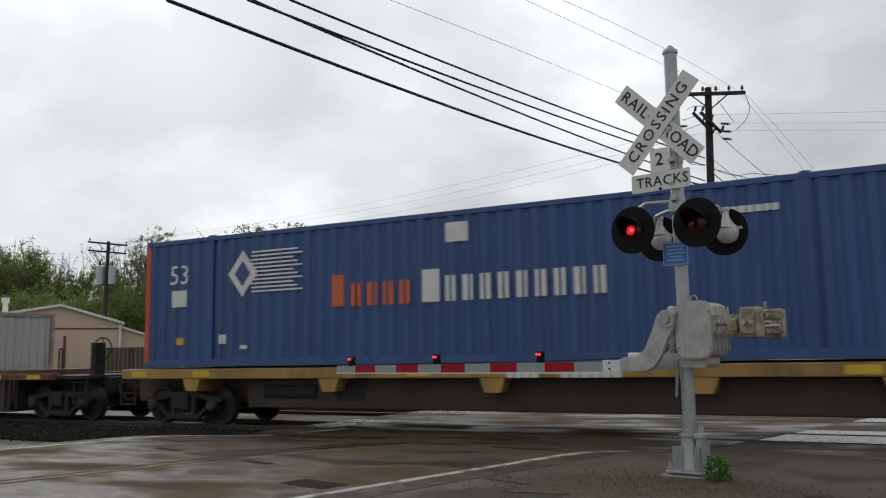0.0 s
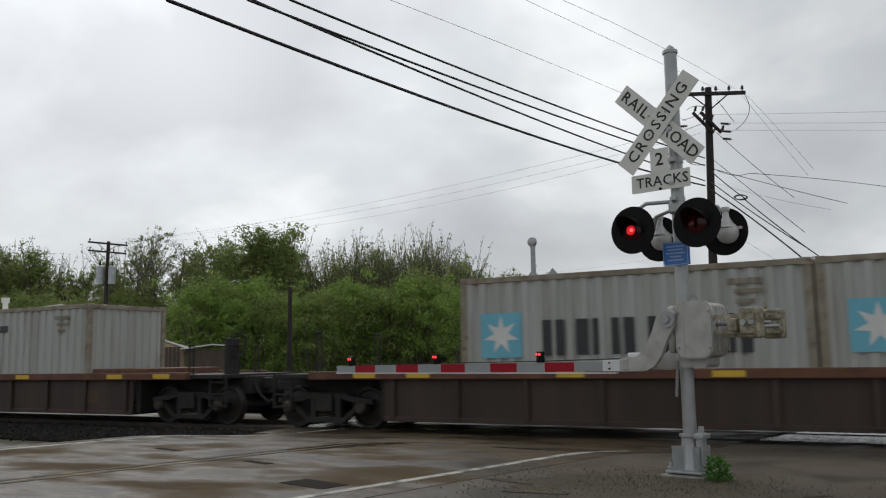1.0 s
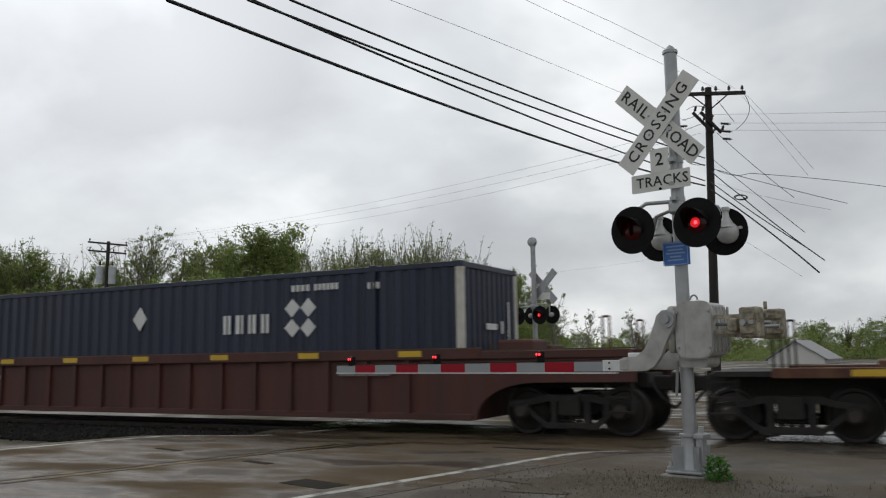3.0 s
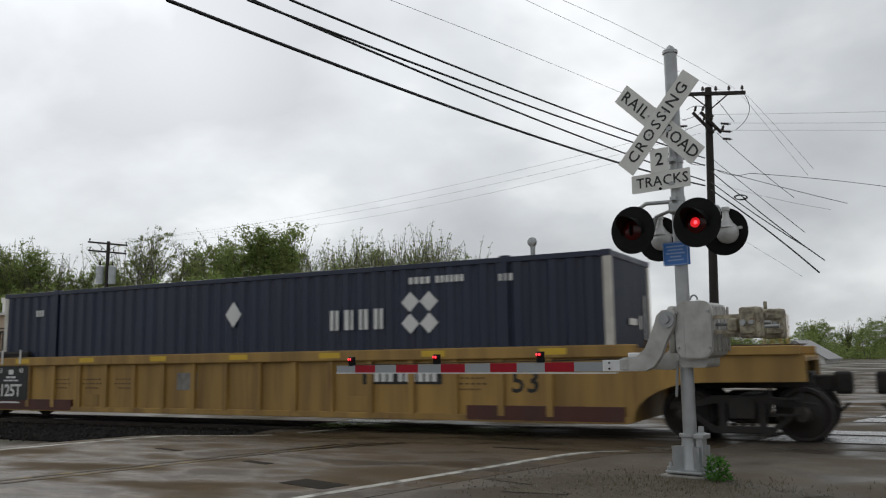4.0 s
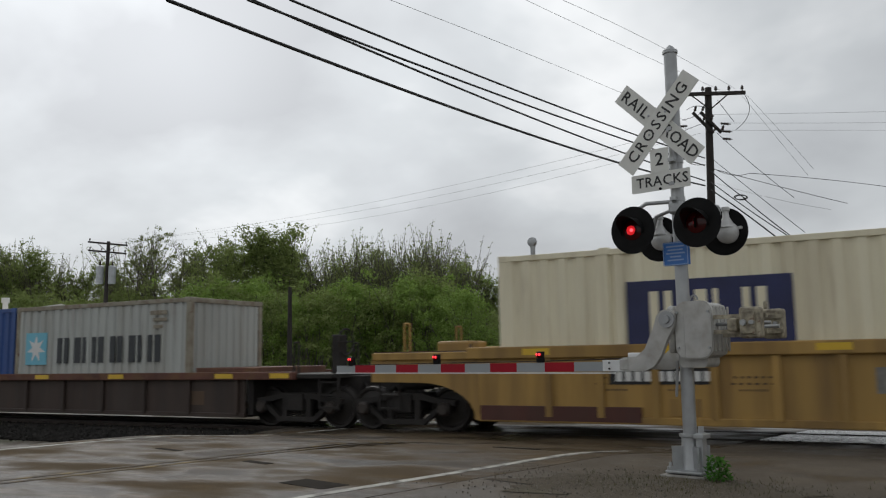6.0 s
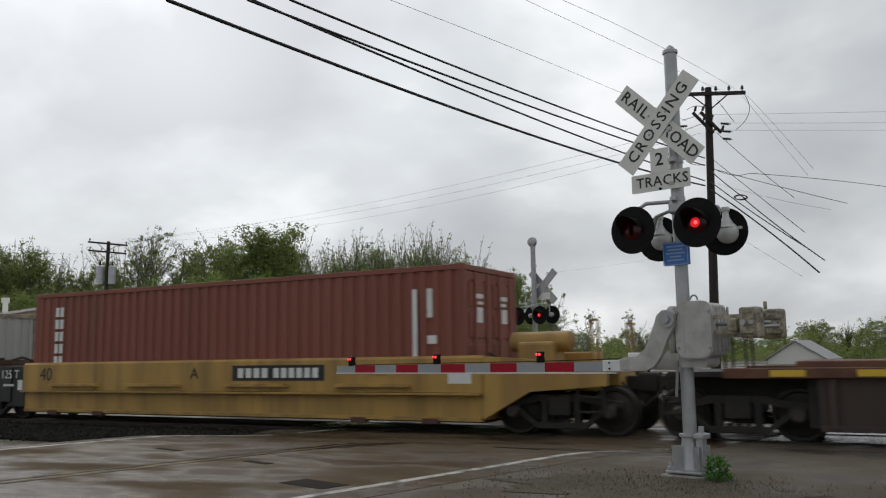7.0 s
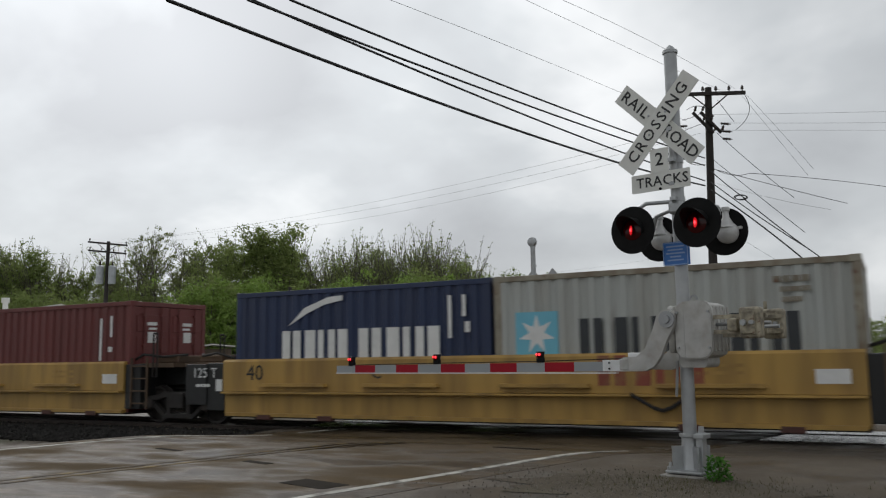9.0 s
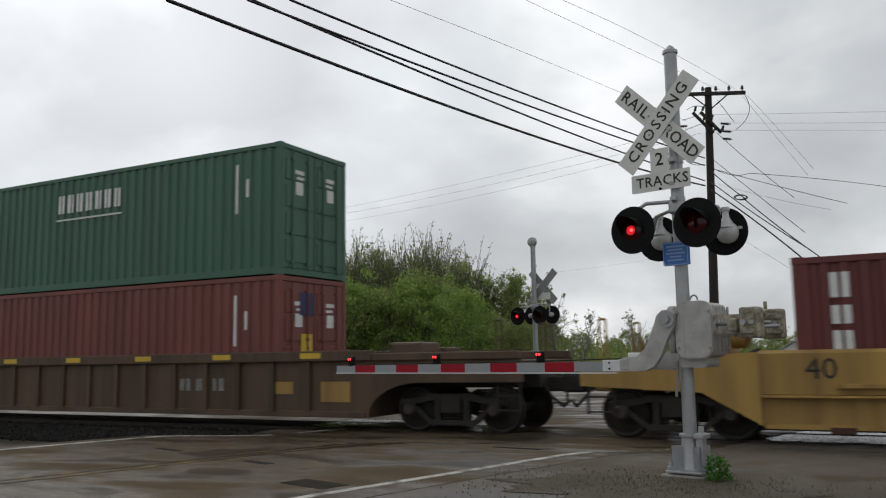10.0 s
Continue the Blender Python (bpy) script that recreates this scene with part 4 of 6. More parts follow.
def brake_stand(car, x, e, paint):
    b = Build().box(x - 0.1, x + 0.1, -0.75, -0.45, 0.9, 1.75, 0.02)
    p = part("brake_stand", b, paint, car)
    rim = Build()
    ring = [(x + e * 0.16, -0.6 + 0.27 * math.cos(k * math.pi / 8), 1.6 + 0.27 * math.sin(k * math.pi / 8)) for k in range(17)]
    rim.path(ring, 0.02, 5)
    for k in range(0, 16, 4):
        rim.tube((x + e * 0.16, -0.6, 1.6), ring[k], 0.012, n=5)
    part("brake_wheel", rim, paint, p)


def low_car(x, half):
    """A brown low-sided well car with a reddish top deck rail and ribbed sides."""
    t = thing("well_car", None, "dark brown low-sided well car with reddish worn top rail", "freight car", "cars of the train")
    body, tr = 7.75, 9.3 if half > 10.4 else 8.95
    for s in (-1, 1):
        part("side_wall", Build().box(-body, body, s * 1.25, s * 1.29, 0.06, 0.9), "car_brown", t)
        part("top_chord", Build().box(-half + 1.1, half - 1.1, s * 1.23, s * 1.40, 0.84, 1.0, 0.015), "car_deck", t, "reddish-brown worn top rail")
        part("bottom_sill", Build().box(-body, body, s * 1.22, s * 1.33, 0.05, 0.14, 0.01), "car_brown", t)
        rib = Build().box(-0.05, 0.05, s * 1.29, s * 1.36, 0.1, 0.85, 0.01).mesh("rib", M["car_brown"])
        for k in range(12):
            o = part("rib", rib, "car_brown", t)
            o.location.x = -body + 0.2 + k * (2 * body - 0.4) / 11
        for k in (-8.4, -7.2, -4.2, -1.6, 1.1, 3.7, 7.0, 8.5):
            part("reflector", Build().box(k, k + 0.5, s * 1.40, s * 1.405, 0.87, 0.97), "mark_yellow", t)
        part("plate", Build().box(6.2, 6.6, s * 1.29, s * 1.295, 0.3, 0.6), "car_umber", t)
    part("well_floor", Build().box(-body, body, -1.2, 1.2, 0.05, 0.09), "car_under", t)
    for e in (-1, 1):
        part("end_platform", Build().box(e * body, e * half, -0.55, 0.55, 0.5, 0.9, 0.02).box(e * (body - 0.05), e * (half - 0.2), -1.28, 1.28, 0.86, 0.95, 0.01)
             .box(e * body, e * (body + 0.15), -1.2, 1.2, 0.1, 0.9), "car_under", t)
        part("bulkhead", Build().box(e * (body - 1.5), e * (body + 0.3), -1.2, 1.2, 0.92, 1.1, 0.02), "car_deck", t)
        truck(t, e * tr)
        end_gear(t, e * half, e, "car_under")
    brake_stand(t, half - 0.5, 1, "car_under")
    stakes(t, -half + 1.1, "car_under", 1.8)
    stakes(t, half - 1.3, "car_under", 1.6)
    return put(t, x)


def number_panel(t, x, z, w, h, y):
    p = part("number_panel", Build().box(x - w / 2, x + w / 2, y - 0.004, y + 0.005, z - h / 2, z + h / 2), "letter", t, "black panel with white bars")
    bb = bars(Build(), x - w * 0.27, z, w * 0.36, h * 0.62, 4, y - 0.005, 0.3)
    bars(bb, x + w * 0.2, z, w * 0.5, h * 0.62, 6, y - 0.005, 0.3)
    part("number_marking", bb, "mark_white", p)


def tall_well(x, half, paint, label, right_end, left_end, ribs=16, marks=True, logo_at=0.0, number_at=None):
    """A deep ribbed 53-foot well unit. right_end and left_end: the reach of an end platform past the wall, or 0 where units share a truck."""
    t = thing("well_car", None, label, "freight car", "cars of the train")
    for s in (-1, 1):
        part("side_wall", Build().box(-half, half, s * 1.31, s * 1.35, 0.12, 1.22), paint, t)
        part("top_chord", Build().box(-half - 0.2, half + 0.2, s * 1.31, s * 1.45, 1.2, 1.41, 0.02), paint, t)
        part("bottom_sill", Build().box(-half, half, s * 1.28, s * 1.40, 0.1, 0.22, 0.015), paint, t)
        rib = Build().prism([(-0.06, 0.2), (0.06, 0.2), (0.06, 1.2), (-0.06, 1.2)], s * 1.35, s * 1.42).mesh("rib", M[paint])
        for k in range(ribs):
            o = part("rib", rib, paint, t)
            o.location.x = -half + 1.35 + k * (2 * half - 2.7) / (ribs - 1)
        for k in range(7):
            xx = -half + 0.9 + k * (2 * half - 2.4) / 6
            part("reflector", Build().box(xx, xx + 0.5, s * 1.45, s * 1.455, 1.26, 1.37), "mark_yellow", t)
        if marks:
            for e in (-1, 1):
                x0, x1 = (half - 1.35, half - 0.05) if e > 0 else (-half + 0.05, -half + 1.35)
                part("lower_sill", Build().box(x0 - (1.6 if e > 0 else 0), x1 + (1.6 if e < 0 else 0), s * 1.35, s * 1.41, 0.13, 0.38), "car_oxide", t)
                if right_end if e > 0 else left_end:
                    continue
                panel = part("end_panel", Build().box(x0, x1, s * 1.35, s * 1.425, 0.36, 1.2), "letter", t, "black stencil panel with white marks")
                if s < 0:
                    yy = -1.428
                    part("stencil_marking", bars(bars(bars(Build(), (x0 + x1) / 2, 0.92, 0.4, 0.05, 2, yy), (x0 + x1) / 2, 0.84, 0.6, 0.035, 3, yy), (x0 + x1) / 2, 1.05, 0.22, 0.12, 1, yy)
                         .box(x0 + 0.2, x1 - 0.3, yy - 0.004, yy + 0.01, 0.7 if e > 0 else 0.28, 0.74 if e > 0 else 0.31).box(x0 + 0.3, x1 - 0.4, yy - 0.004, yy + 0.01, 0.6 if e > 0 else 0.3, 0.63 if e > 0 else 0.32), "mark_white", panel)
                    for k, text in enumerate(("48", "53") if e > 0 else ("53", "48")):
                        words("length_mark", text, "mark_white", panel, x0 + 0.22 + k * 0.82, yy - 0.003, 1.08, 0.17)
                    if e < 0:
                        words("load_mark", "125T", "mark_white", panel, (x0 + x1) / 2, yy - 0.003, 0.58, 0.42, width=0.95, bold=0.008)
    if marks:
        words("length_mark", "53", "letter", t, half - 1.81, -1.353, 0.78, 0.56, bold=0.008)
        if number_at is not None:
            number_panel(t, number_at, 0.88, 1.75, 0.26, -1.355)
        part("plate", Build().box(-1.9, -1.3, -1.357, -1.34, 0.62, 1.0), "concrete", t)
        lines = Build()
        for x0 in (-half + 2.0, -half + 3.1, -half + 4.2, half - 3.4):
            for k, w in enumerate((0.62, 0.7, 0.45)):
                bars(lines, x0 + 0.5, 0.86 - k * 0.1, w, 0.032, 6, -1.353, 0.5)
        part("stencil_marking", lines, "car_umber", t)
        for x0, w in ((-4.9, 0.5), (2.7, 0.42)):
            part("repair_plate", Build().box(x0, x0 + w, -1.362, -1.34, 0.24, 0.52, 0.004), "car_tan", t, "rusty welded repair plate")
        b = Build()
        if logo_at:
            blocks(b, logo_at, 0.72, 1.9, 0.6, 3, -1.353, 0.25)
            logo(t, b, "mark_red")
    part("well_floor", Build().box(-half, half, -1.24, 1.24, 0.1, 0.14), "car_under", t)
    for e, reach in ((1, right_end), (-1, left_end)):
        # wall sloping up over the truck
        far = reach if reach else 1.05
        for s in (-1, 1):
            if reach or e < 0:
                w = min(1.15, far - 0.1)
                arch = [(half + 0.08, 0.12)] + [(half + 0.08 + w - w * math.cos(a * math.pi / 14), 0.14 + 0.64 * math.sin(a * math.pi / 14)) for a in range(1, 8)]
                edge = [(half, 0.12)] + arch + [(half + far, 0.79), (half + far, 1.2), (half, 1.2)]
            else:
                edge = [(half, 0.12), (half + 0.12, 0.12), (half + 0.30, 0.62), (half + 0.62, 0.86), (half + 1.0, 0.92), (half + 1.0, 1.2), (half, 1.2)]
                steps = Build()
                for xx in (half + 0.22, half + 0.72):
                    steps.box(xx - 0.018, xx + 0.018, s * 1.33, s * 1.37, 0.15, 1.3)
                for j in range(5):
                    steps.box(half + 0.22, half + 0.72, s * 1.33, s * 1.37, 0.18 + j * 0.24, 0.21 + j * 0.24)
                part("ladder", steps, "car_umber", t)
                part("card_holder", Build().box(half - 0.02, half + 0.1, s * 1.36, s * 1.375, 0.55, 0.82), "mark_white", t)
            part("end_wall", Build().prism([(e * p, q) for p, q in edge], s * 1.28, s * 1.36), paint, t)
            part("deck_rail", Build().box(e * (half + 0.1), e * (half + far - 0.05), s * 1.28, s * 1.42, 1.2, 1.34, 0.015), paint, t)
        part("end_deck", Build().box(e * half, e * (half + far), -1.25, 1.25, 1.1, 1.17).box(e * half, e * (half + 0.06), -1.24, 1.24, 0.12, 1.15), paint, t)
        part("draft_sill", Build().box(e * half, e * (half + (far if reach else 1.55)), -0.5, 0.5, 0.66, 0.92, 0.02), "car_under", t)
        part("valve", Build().box(e * (half + 0.15), e * (half + 0.4), -1.2, -0.95, 1.17, 1.34, 0.03).tube((e * (half + 0.28), -1.1, 1.3), (e * (half + 0.28), -1.1, 1.48), 0.03, n=6), "car_umber", t)
        part("grating", Build().box(e * (half + 0.05), e * (half + far), -1.26, -0.95, 1.345, 1.365).box(e * (half + 0.7), e * (half + 0.95), -1.25, -1.1, 1.17, 1.345, 0.02), "car_umber", t)
        part("deck_box", Build().box(e * (half + 0.35), e * (half + 1.05), -1.0, -0.2, 1.17, 1.55, 0.05), paint, t)
        part("deck_box", Build().box(e * (half + 0.2), e * (half + 0.95), 0.2, 0.9, 1.17, 1.45, 0.03), paint, t)
        part("brake_pipe", Build().path([(e * half, -0.9, 1.25), (e * (half + 0.3), -1.1, 1.3), (e * (half + 0.8), -1.1, 1.3), (e * (half + 1.5), -0.5, 1.0)], 0.03, 6), "car_under", t)
        if reach:
            truck(t, e * (half + 1.75))
            end_gear(t, e * (half + reach), e, "car_under", 1.15)
            stakes(t, e * (half + reach - 0.6), paint, 1.9)
        else:
            stakes(t, e * (half + 0.95), "car_under", 2.1)
            stakes(t, e * (half + 0.3), "car_under", 2.1)
            part("walkway", Build().box(e * (half - 1.3), e * (half - 0.1), -1.43, -1.3, 1.41, 1.47).tube((e * (half - 1.3), -1.38, 1.5), (e * (half - 0.1), -1.38, 1.5), 0.06, n=8), "car_under", t)
            for k in (1.1, 0.4):
                part("handhold", Build().box(e * (half - k), e * (half - k + 0.05), -1.475, -1.455, 1.25, 1.6), "mark_white", t, "white handhold")
    return put(t, x)


YELLOW53 = "yellow ribbed well car unit with black stencil panels"
flat = thing("flat_car", None, "yellow spine car carrying the blue container", "freight car", "cars of the train")
for s in (-1, 1):
    part("top_chord", Build().box(-8.7, 15, s * 1.05, s * 1.32, 0.86, 1.08, 0.02), "car_tan", flat)
    for k in (-6.8, -3.1, 0.5, 4.2, 7.0):
        part("bracket", Build().prism([(k, 0.86), (k + 0.5, 0.86), (k + 0.4, 0.6), (k + 0.1, 0.6)], s * 0.5, s * 1.3), "car_yellow", flat)
    for k in (-8.4, -6.5, -1.0, 2.5, 6.5):
        part("reflector", Build().box(k, k + 0.5, s * 1.32, s * 1.325, 0.9, 1.04), "mark_yellow", flat)
part("centre_sill", Build().box(-9.0, 15.2, -0.5, 0.5, 0.32, 1.0, 0.02), "car_umber", flat)
part("deck", Build().box(-8.8, 15, -1.1, 1.1, 1.0, 1.1), "car_under", flat)
part("brake_tank", Build().lathe((-4.8, -0.85, 0.58), (-3.3, -0.85, 0.58), [(0, 0.05), (0.05, 0.2), (0.95, 0.2), (1, 0.05)], 14).box(-2.9, -2.2, -1.0, -0.6, 0.4, 0.75, 0.03), "car_under", flat)
part("number_marking", bars(bars(Build(), 1.35, 0.95, 0.62, 0.17, 4, -1.325), 2.6, 0.95, 1.1, 0.17, 6, -1.325), "mark_white", flat)
# wide brown box: spine side, its dark colour standing for the shaded void too
part("skirt", Build().box(-5.2, 11.0, -0.98, 0.98, 0.24, 0.86, 0.03), "car_brown", flat, "dark brown spine side, also filling the shaded void under the deck")
truck(flat, -7.0)
truck(flat, 13.2)
end_gear(flat, -8.9, -1, "car_under")
end_gear(flat, 15.1, 1, "car_under")
put(flat, -7.0)

for x in (-27.5, -49.83, -72.13):
    low_car(x, 10.6)
oxide = tall_well(-95.05, 8.3, "car_oxide", "oxide-brown 53-foot well car with white stencils", 3.0, 3.0, marks=False, ribs=16)
for x, text in ((-7.75, "53"), (-7.1, "45"), (-6.55, "45")):
    words("length_mark", text, "mark_white", oxide, x, -1.428, 0.95, 0.2)
part("stencil_marking", bars(bars(Build(), 6.0, 0.95, 1.2, 0.08, 9, -1.42), -5.4, 0.92, 0.7, 0.1, 5, -1.42), "concrete", oxide)
tall_well(-118.83, 8.25, "car_tan", YELLOW53, 2.75, 0, number_at=3.9)
empty = tall_well(-138.65, 8.3, "car_tan", YELLOW53 + ", empty", 0, 0, logo_at=1.9)
part("strap", Build().path([(-0.95, -1.44, 1.12), (-0.7, -1.44, 0.82), (-0.55, -1.44, 0.76), (-0.4, -1.44, 0.84), (-0.2, -1.44, 1.12)], 0.035, 6), "car_under", empty, "dark strap hanging in a loop")
tall_well(-158.32, 8.3, "car_tan", YELLOW53, 0, 2.3, number_at=-5.0)
low_car(-179.9, 10.2)
t = tall_well(-283.8, 8.25, "car_umber", "brown ribbed well car with stacked containers", 3.3, 3.0, marks=False)
logo(t, blocks(Build(), 4.0, 0.74, 1.45, 0.26, 3, -1.355, 0.35), "concrete")
part("plate", Build().box(6.0, 6.5, -1.36, -1.34, 0.55, 0.8), "car_tan", t)
part("plate", Build().box(7.2, 7.9, -1.36, -1.34, 0.4, 0.8), "car_tan", t)


def shared_truck(x, paint):
    t = thing("shared_truck", None, "dark truck between two joined well cars", "truck", "shared trucks")
    truck(t, 0)
    part("joint_casting", Build().box(-0.9, 0.9, -0.35, 0.35, 0.6, 0.9, 0.04), "car_under", t)
    return put(t, x)


for x in (-128.72, -148.5, -207.55, -223.17, -238.65, -254.15):
    shared_truck(x, "car_under")


def short_well(x0, x1, right_end, left_end, letter, letter_at, number_at=None):
    """A smooth-sided yellow 40-foot well unit, with a ledge along the wall."""
    half, x = (x1 - x0) / 2, (x0 + x1) / 2
    t = thing("well_car", None, "yellow smooth-sided well car unit with black ends", "freight car", "cars of the train")
    for s in (-1, 1):
        b = Build().prism([(s * 1.26, 0.56), (s * 1.33, 0.6), (s * 1.33, 1.22), (s * 1.28, 1.27), (s * 1.22, 1.27), (s * 1.22, 0.1), (s * 1.24, 0.1), (s * 1.26, 0.14)], -half, half, "x")
        part("side_wall", b, "car_yellow", t)
        part("ledge", Build().box(-half + 0.02, half - 0.02, s * 1.26, s * 1.43, 0.55, 0.59, 0.008), "car_yellow", t)
        part("bottom_sill", Build().box(-half + 0.05, half - 0.05, s * 1.2, s * 1.31, 0.08, 0.15), "car_yellow", t)
        for k in (-0.83, -0.42, 0.05, 0.5):
            part("step_ledge", Build().prism([(half * k, 0.7), (half * k + 1.7, 0.7), (half * k + 1.66, 0.76), (half * k + 0.04, 0.76)], s * 1.33, s * 1.46), "car_yellow", t)
        for k in (-0.85, -0.6, 0.55, 0.8):
            part("bottom_pad", Build().box(half * k, half * k + 0.35, s * 1.2, s * 1.33, 0.02, 0.12, 0.01), "car_oxide", t)
    words("length_mark", "40", "letter", t, -half + 0.88, -1.337, 0.97, 0.46)
    if letter:
        words("unit_mark", letter, "letter", t, -half + letter_at, -1.337, 0.97, 0.36)
    if number_at is None:
        logo(t, blocks(Build(), half - 3.2, 0.98, 1.9, 0.5, 3, -1.334, 0.25), "mark_red")
    else:
        number_panel(t, -half + number_at, 0.98, 2.4, 0.32, -1.335)
    part("paper_plate", Build().box(half - 0.7, half - 0.22, -1.338, -1.32, 0.76, 0.98), "mark_white", t)
    part("stencil_marking", bars(bars(Build(), half - 2.1, 1.05, 0.8, 0.05, 4, -1.334), half - 2.1, 0.93, 0.8, 0.05, 5, -1.334), "car_tan", t)
    part("well_floor", Build().box(-half, half, -1.22, 1.22, 0.05, 0.09), "car_under", t)
    for e, reach in ((1, right_end), (-1, left_end)):
        if reach:
            for s in (-1, 1):
                part("end_wall", Build().prism([(e * half, 0.12), (e * (half + 0.9), 0.62), (e * (half + reach), 0.72), (e * (half + reach), 1.0), (e * (half + 0.8), 1.2), (e * half, 1.25)], s * 1.2, s * 1.3), "car_yellow", t)
            part("end_deck", Build().box(e * half, e * (half + reach), -1.25, 1.25, 0.95, 1.02).box(e * half, e * (half + reach), -0.5, 0.5, 0.6, 0.96, 0.02).box(e * half, e * (half + 0.06), -1.24, 1.24, 0.12, 1.2), "car_yellow", t)
            part("deck_box", Build().box(e * (half + 0.5), e * (half + 1.2), -0.9, -0.2, 1.02, 1.5, 0.06), "car_tan", t)
            part("deck_box", Build().box(e * (half + 0.6), e * (half + 1.6), 0.1, 0.8, 1.02, 1.3, 0.03), "car_tan", t)
            part("air_tank", Build().lathe((e * (half + 0.2), -0.5, 1.5), (e * (half + 1.5), -0.5, 1.5), [(0, 0.05), (0.06, 0.19), (0.94, 0.19), (1, 0.05)], 16), "car_tan", t, "rusty tan air tank", True)
            part("brake_pipe", Build().path([(e * half, -1.0, 1.3), (e * (half + 0.4), -1.15, 1.12), (e * (half + 1.6), -1.15, 1.1), (e * (half + 2.0), -0.8, 1.05)], 0.03, 6), "car_under", t)
            truck(t, e * (half + 1.38))
            end_gear(t, e * (half + reach), e, "car_under", 1.0)
            stakes(t, e * (half + reach - 0.3), "car_tan", 1.85)
        else:
            b = Build().box(e * half, e * (half + 0.5), -1.28, 1.28, 0.18, 1.2, 0.02).box(e * (half + 0.3), e * (half + 1.3), -0.5, 0.5, 0.7, 1.15, 0.03)
            ep = part("end_frame", b, "letter", t, "black end frame")
            part("deck_plate", Build().box(e * (half + 0.25), e * (half + 1.35), -1.1, 1.1, 1.12, 1.22), "car_umber", t)
            part("deck_box", Build().box(e * (half + 0.5), e * (half + 1.2), -0.8, 0.2, 1.22, 1.38, 0.03), "car_umber", t)
            part("brake_pipe", Build().path([(e * half, -1.0, 1.3), (e * (half + 0.4), -1.1, 1.42), (e * (half + 0.9), -1.0, 1.36), (e * (half + 1.3), -0.6, 1.4)], 0.03, 6), "car_under", t)
            if e < 0:
                part("gusset", Build().box(-half - 1.1, -half - 0.5, -1.31, -1.25, 0.3, 1.18, 0.01), "letter", t)
                words("load_mark", "125 T", "mark_white", ep, -half - 0.55, -1.315, 0.98, 0.3)
                part("stencil_marking", bars(Build(), -half - 0.6, 0.72, 0.4, 0.06, 4, -1.31), "mark_white", ep)
                part("paper_plate", Build().box(-half - 0.22, -half - 0.05, -1.318, -1.3, 0.6, 0.85), "mark_white", ep)
            else:
                ladder = Build()
                for xx in (half + 0.25, half + 0.75):
                    ladder.box(xx - 0.02, xx + 0.02, -1.34, -1.3, 0.2, 1.35)
                for k in range(4):
                    ladder.box(half + 0.25, half + 0.75, -1.35, -1.31, 0.3 + k * 0.28, 0.33 + k * 0.28)
                part("ladder", ladder, "car_umber", t)
                stakes(t, half + 0.7, "car_under", 1.9)
    return put(t, x)


short_well(-206.0, -193.2, 2.3, 0, "A", 5.8, 8.1)
short_well(-221.6, -209.12, 0, 0, "E", 3.8)
short_well(-237.08, -224.7, 0, 0, "D", 3.8)
strapped = short_well(-252.6, -240.2, 0, 0, "C", 3.9)
part("strap", Build().path([(2.7, -1.45, 0.6), (3.05, -1.4, 0.38), (3.2, -1.38, 0.33), (3.35, -1.4, 0.38), (3.7, -1.45, 0.6)], 0.035, 6), "car_under", strapped, "dark strap hanging in a loop")
short_well(-268.3, -255.65, 0, 2.9, "B", 6.9, 4.6)


# ---- the crossing signal with its gate ----
SIGNAL_AT = pose(-1.93, 9.016, 0, 0, 0, -12.85)
signal = thing("crossing_signal", SIGNAL_AT, "silver railroad crossing signal mast with crossbuck, red flashers and lowered gate", "crossing signal", "crossing signals")
mast = part("mast", Build().tube((0, 0, 0.05), (0, 0, 4.52), 0.07, n=24), "galv", signal, "silver steel mast", True)
part("mast_cap", Build().lathe((0, 0, 4.51), (0, 0, 4.61), [(0, 0.082), (0.35, 0.082), (0.4, 0.07), (0.7, 0.045), (1, 0.012)], 20), "galv", mast, "", True)
for z in (3.95, 3.62, 3.28, 3.02, 2.86):
    part("clamp", Build().lathe((0, 0, z), (0, 0, z + 0.05), [(0, 0.08), (1, 0.08)], 20).box(-0.03, 0.03, -0.13, -0.07, z + 0.005, z + 0.045), "galv", mast)
# base: socket, split flanges, plate, anchor bolts
part("base_plate", Build().box(-0.2, 0.2, -0.2, 0.2, 0.03, 0.06, 0.01), "galv", signal)
tagged(part("foundation", Build().box(-0.25, 0.25, -0.25, 0.25, -0.1, 0.02, 0.02), "concrete", signal), "worn concrete foundation")
socket = part("socket", Build().lathe((0, 0, 0.06), (0, 0, 0.42), [(0, 0.12), (0.1, 0.095), (0.9, 0.09), (0.92, 0.11), (1, 0.11)], 20), "galv", signal, "", True)
for a in range(4):
    m = Matrix.Rotation(radians(a * 90 + 45), 4, "Z")
    part("rib", Build().box(0.08, 0.2, -0.012, 0.012, 0.06, 0.3, 0, m), "galv", socket)
    part("anchor_bolt", Build().tube(m @ Vector((0.225, 0, 0.03)), m @ Vector((0.225, 0, 0.14)), 0.016, n=8).tube(m @ Vector((0.225, 0, 0.06)), m @ Vector((0.225, 0, 0.095)), 0.034, n=6), "galv", signal)
part("side_bracket", Build().box(0.1, 0.17, -0.1, 0.02, 0.1, 0.44, 0.01).box(0.09, 0.2, -0.13, 0.05, 0.38, 0.43, 0.01).tube((0.14, -0.04, 0.42), (0.14, -0.04, 0.5), 0.03, n=8), "galv", signal)

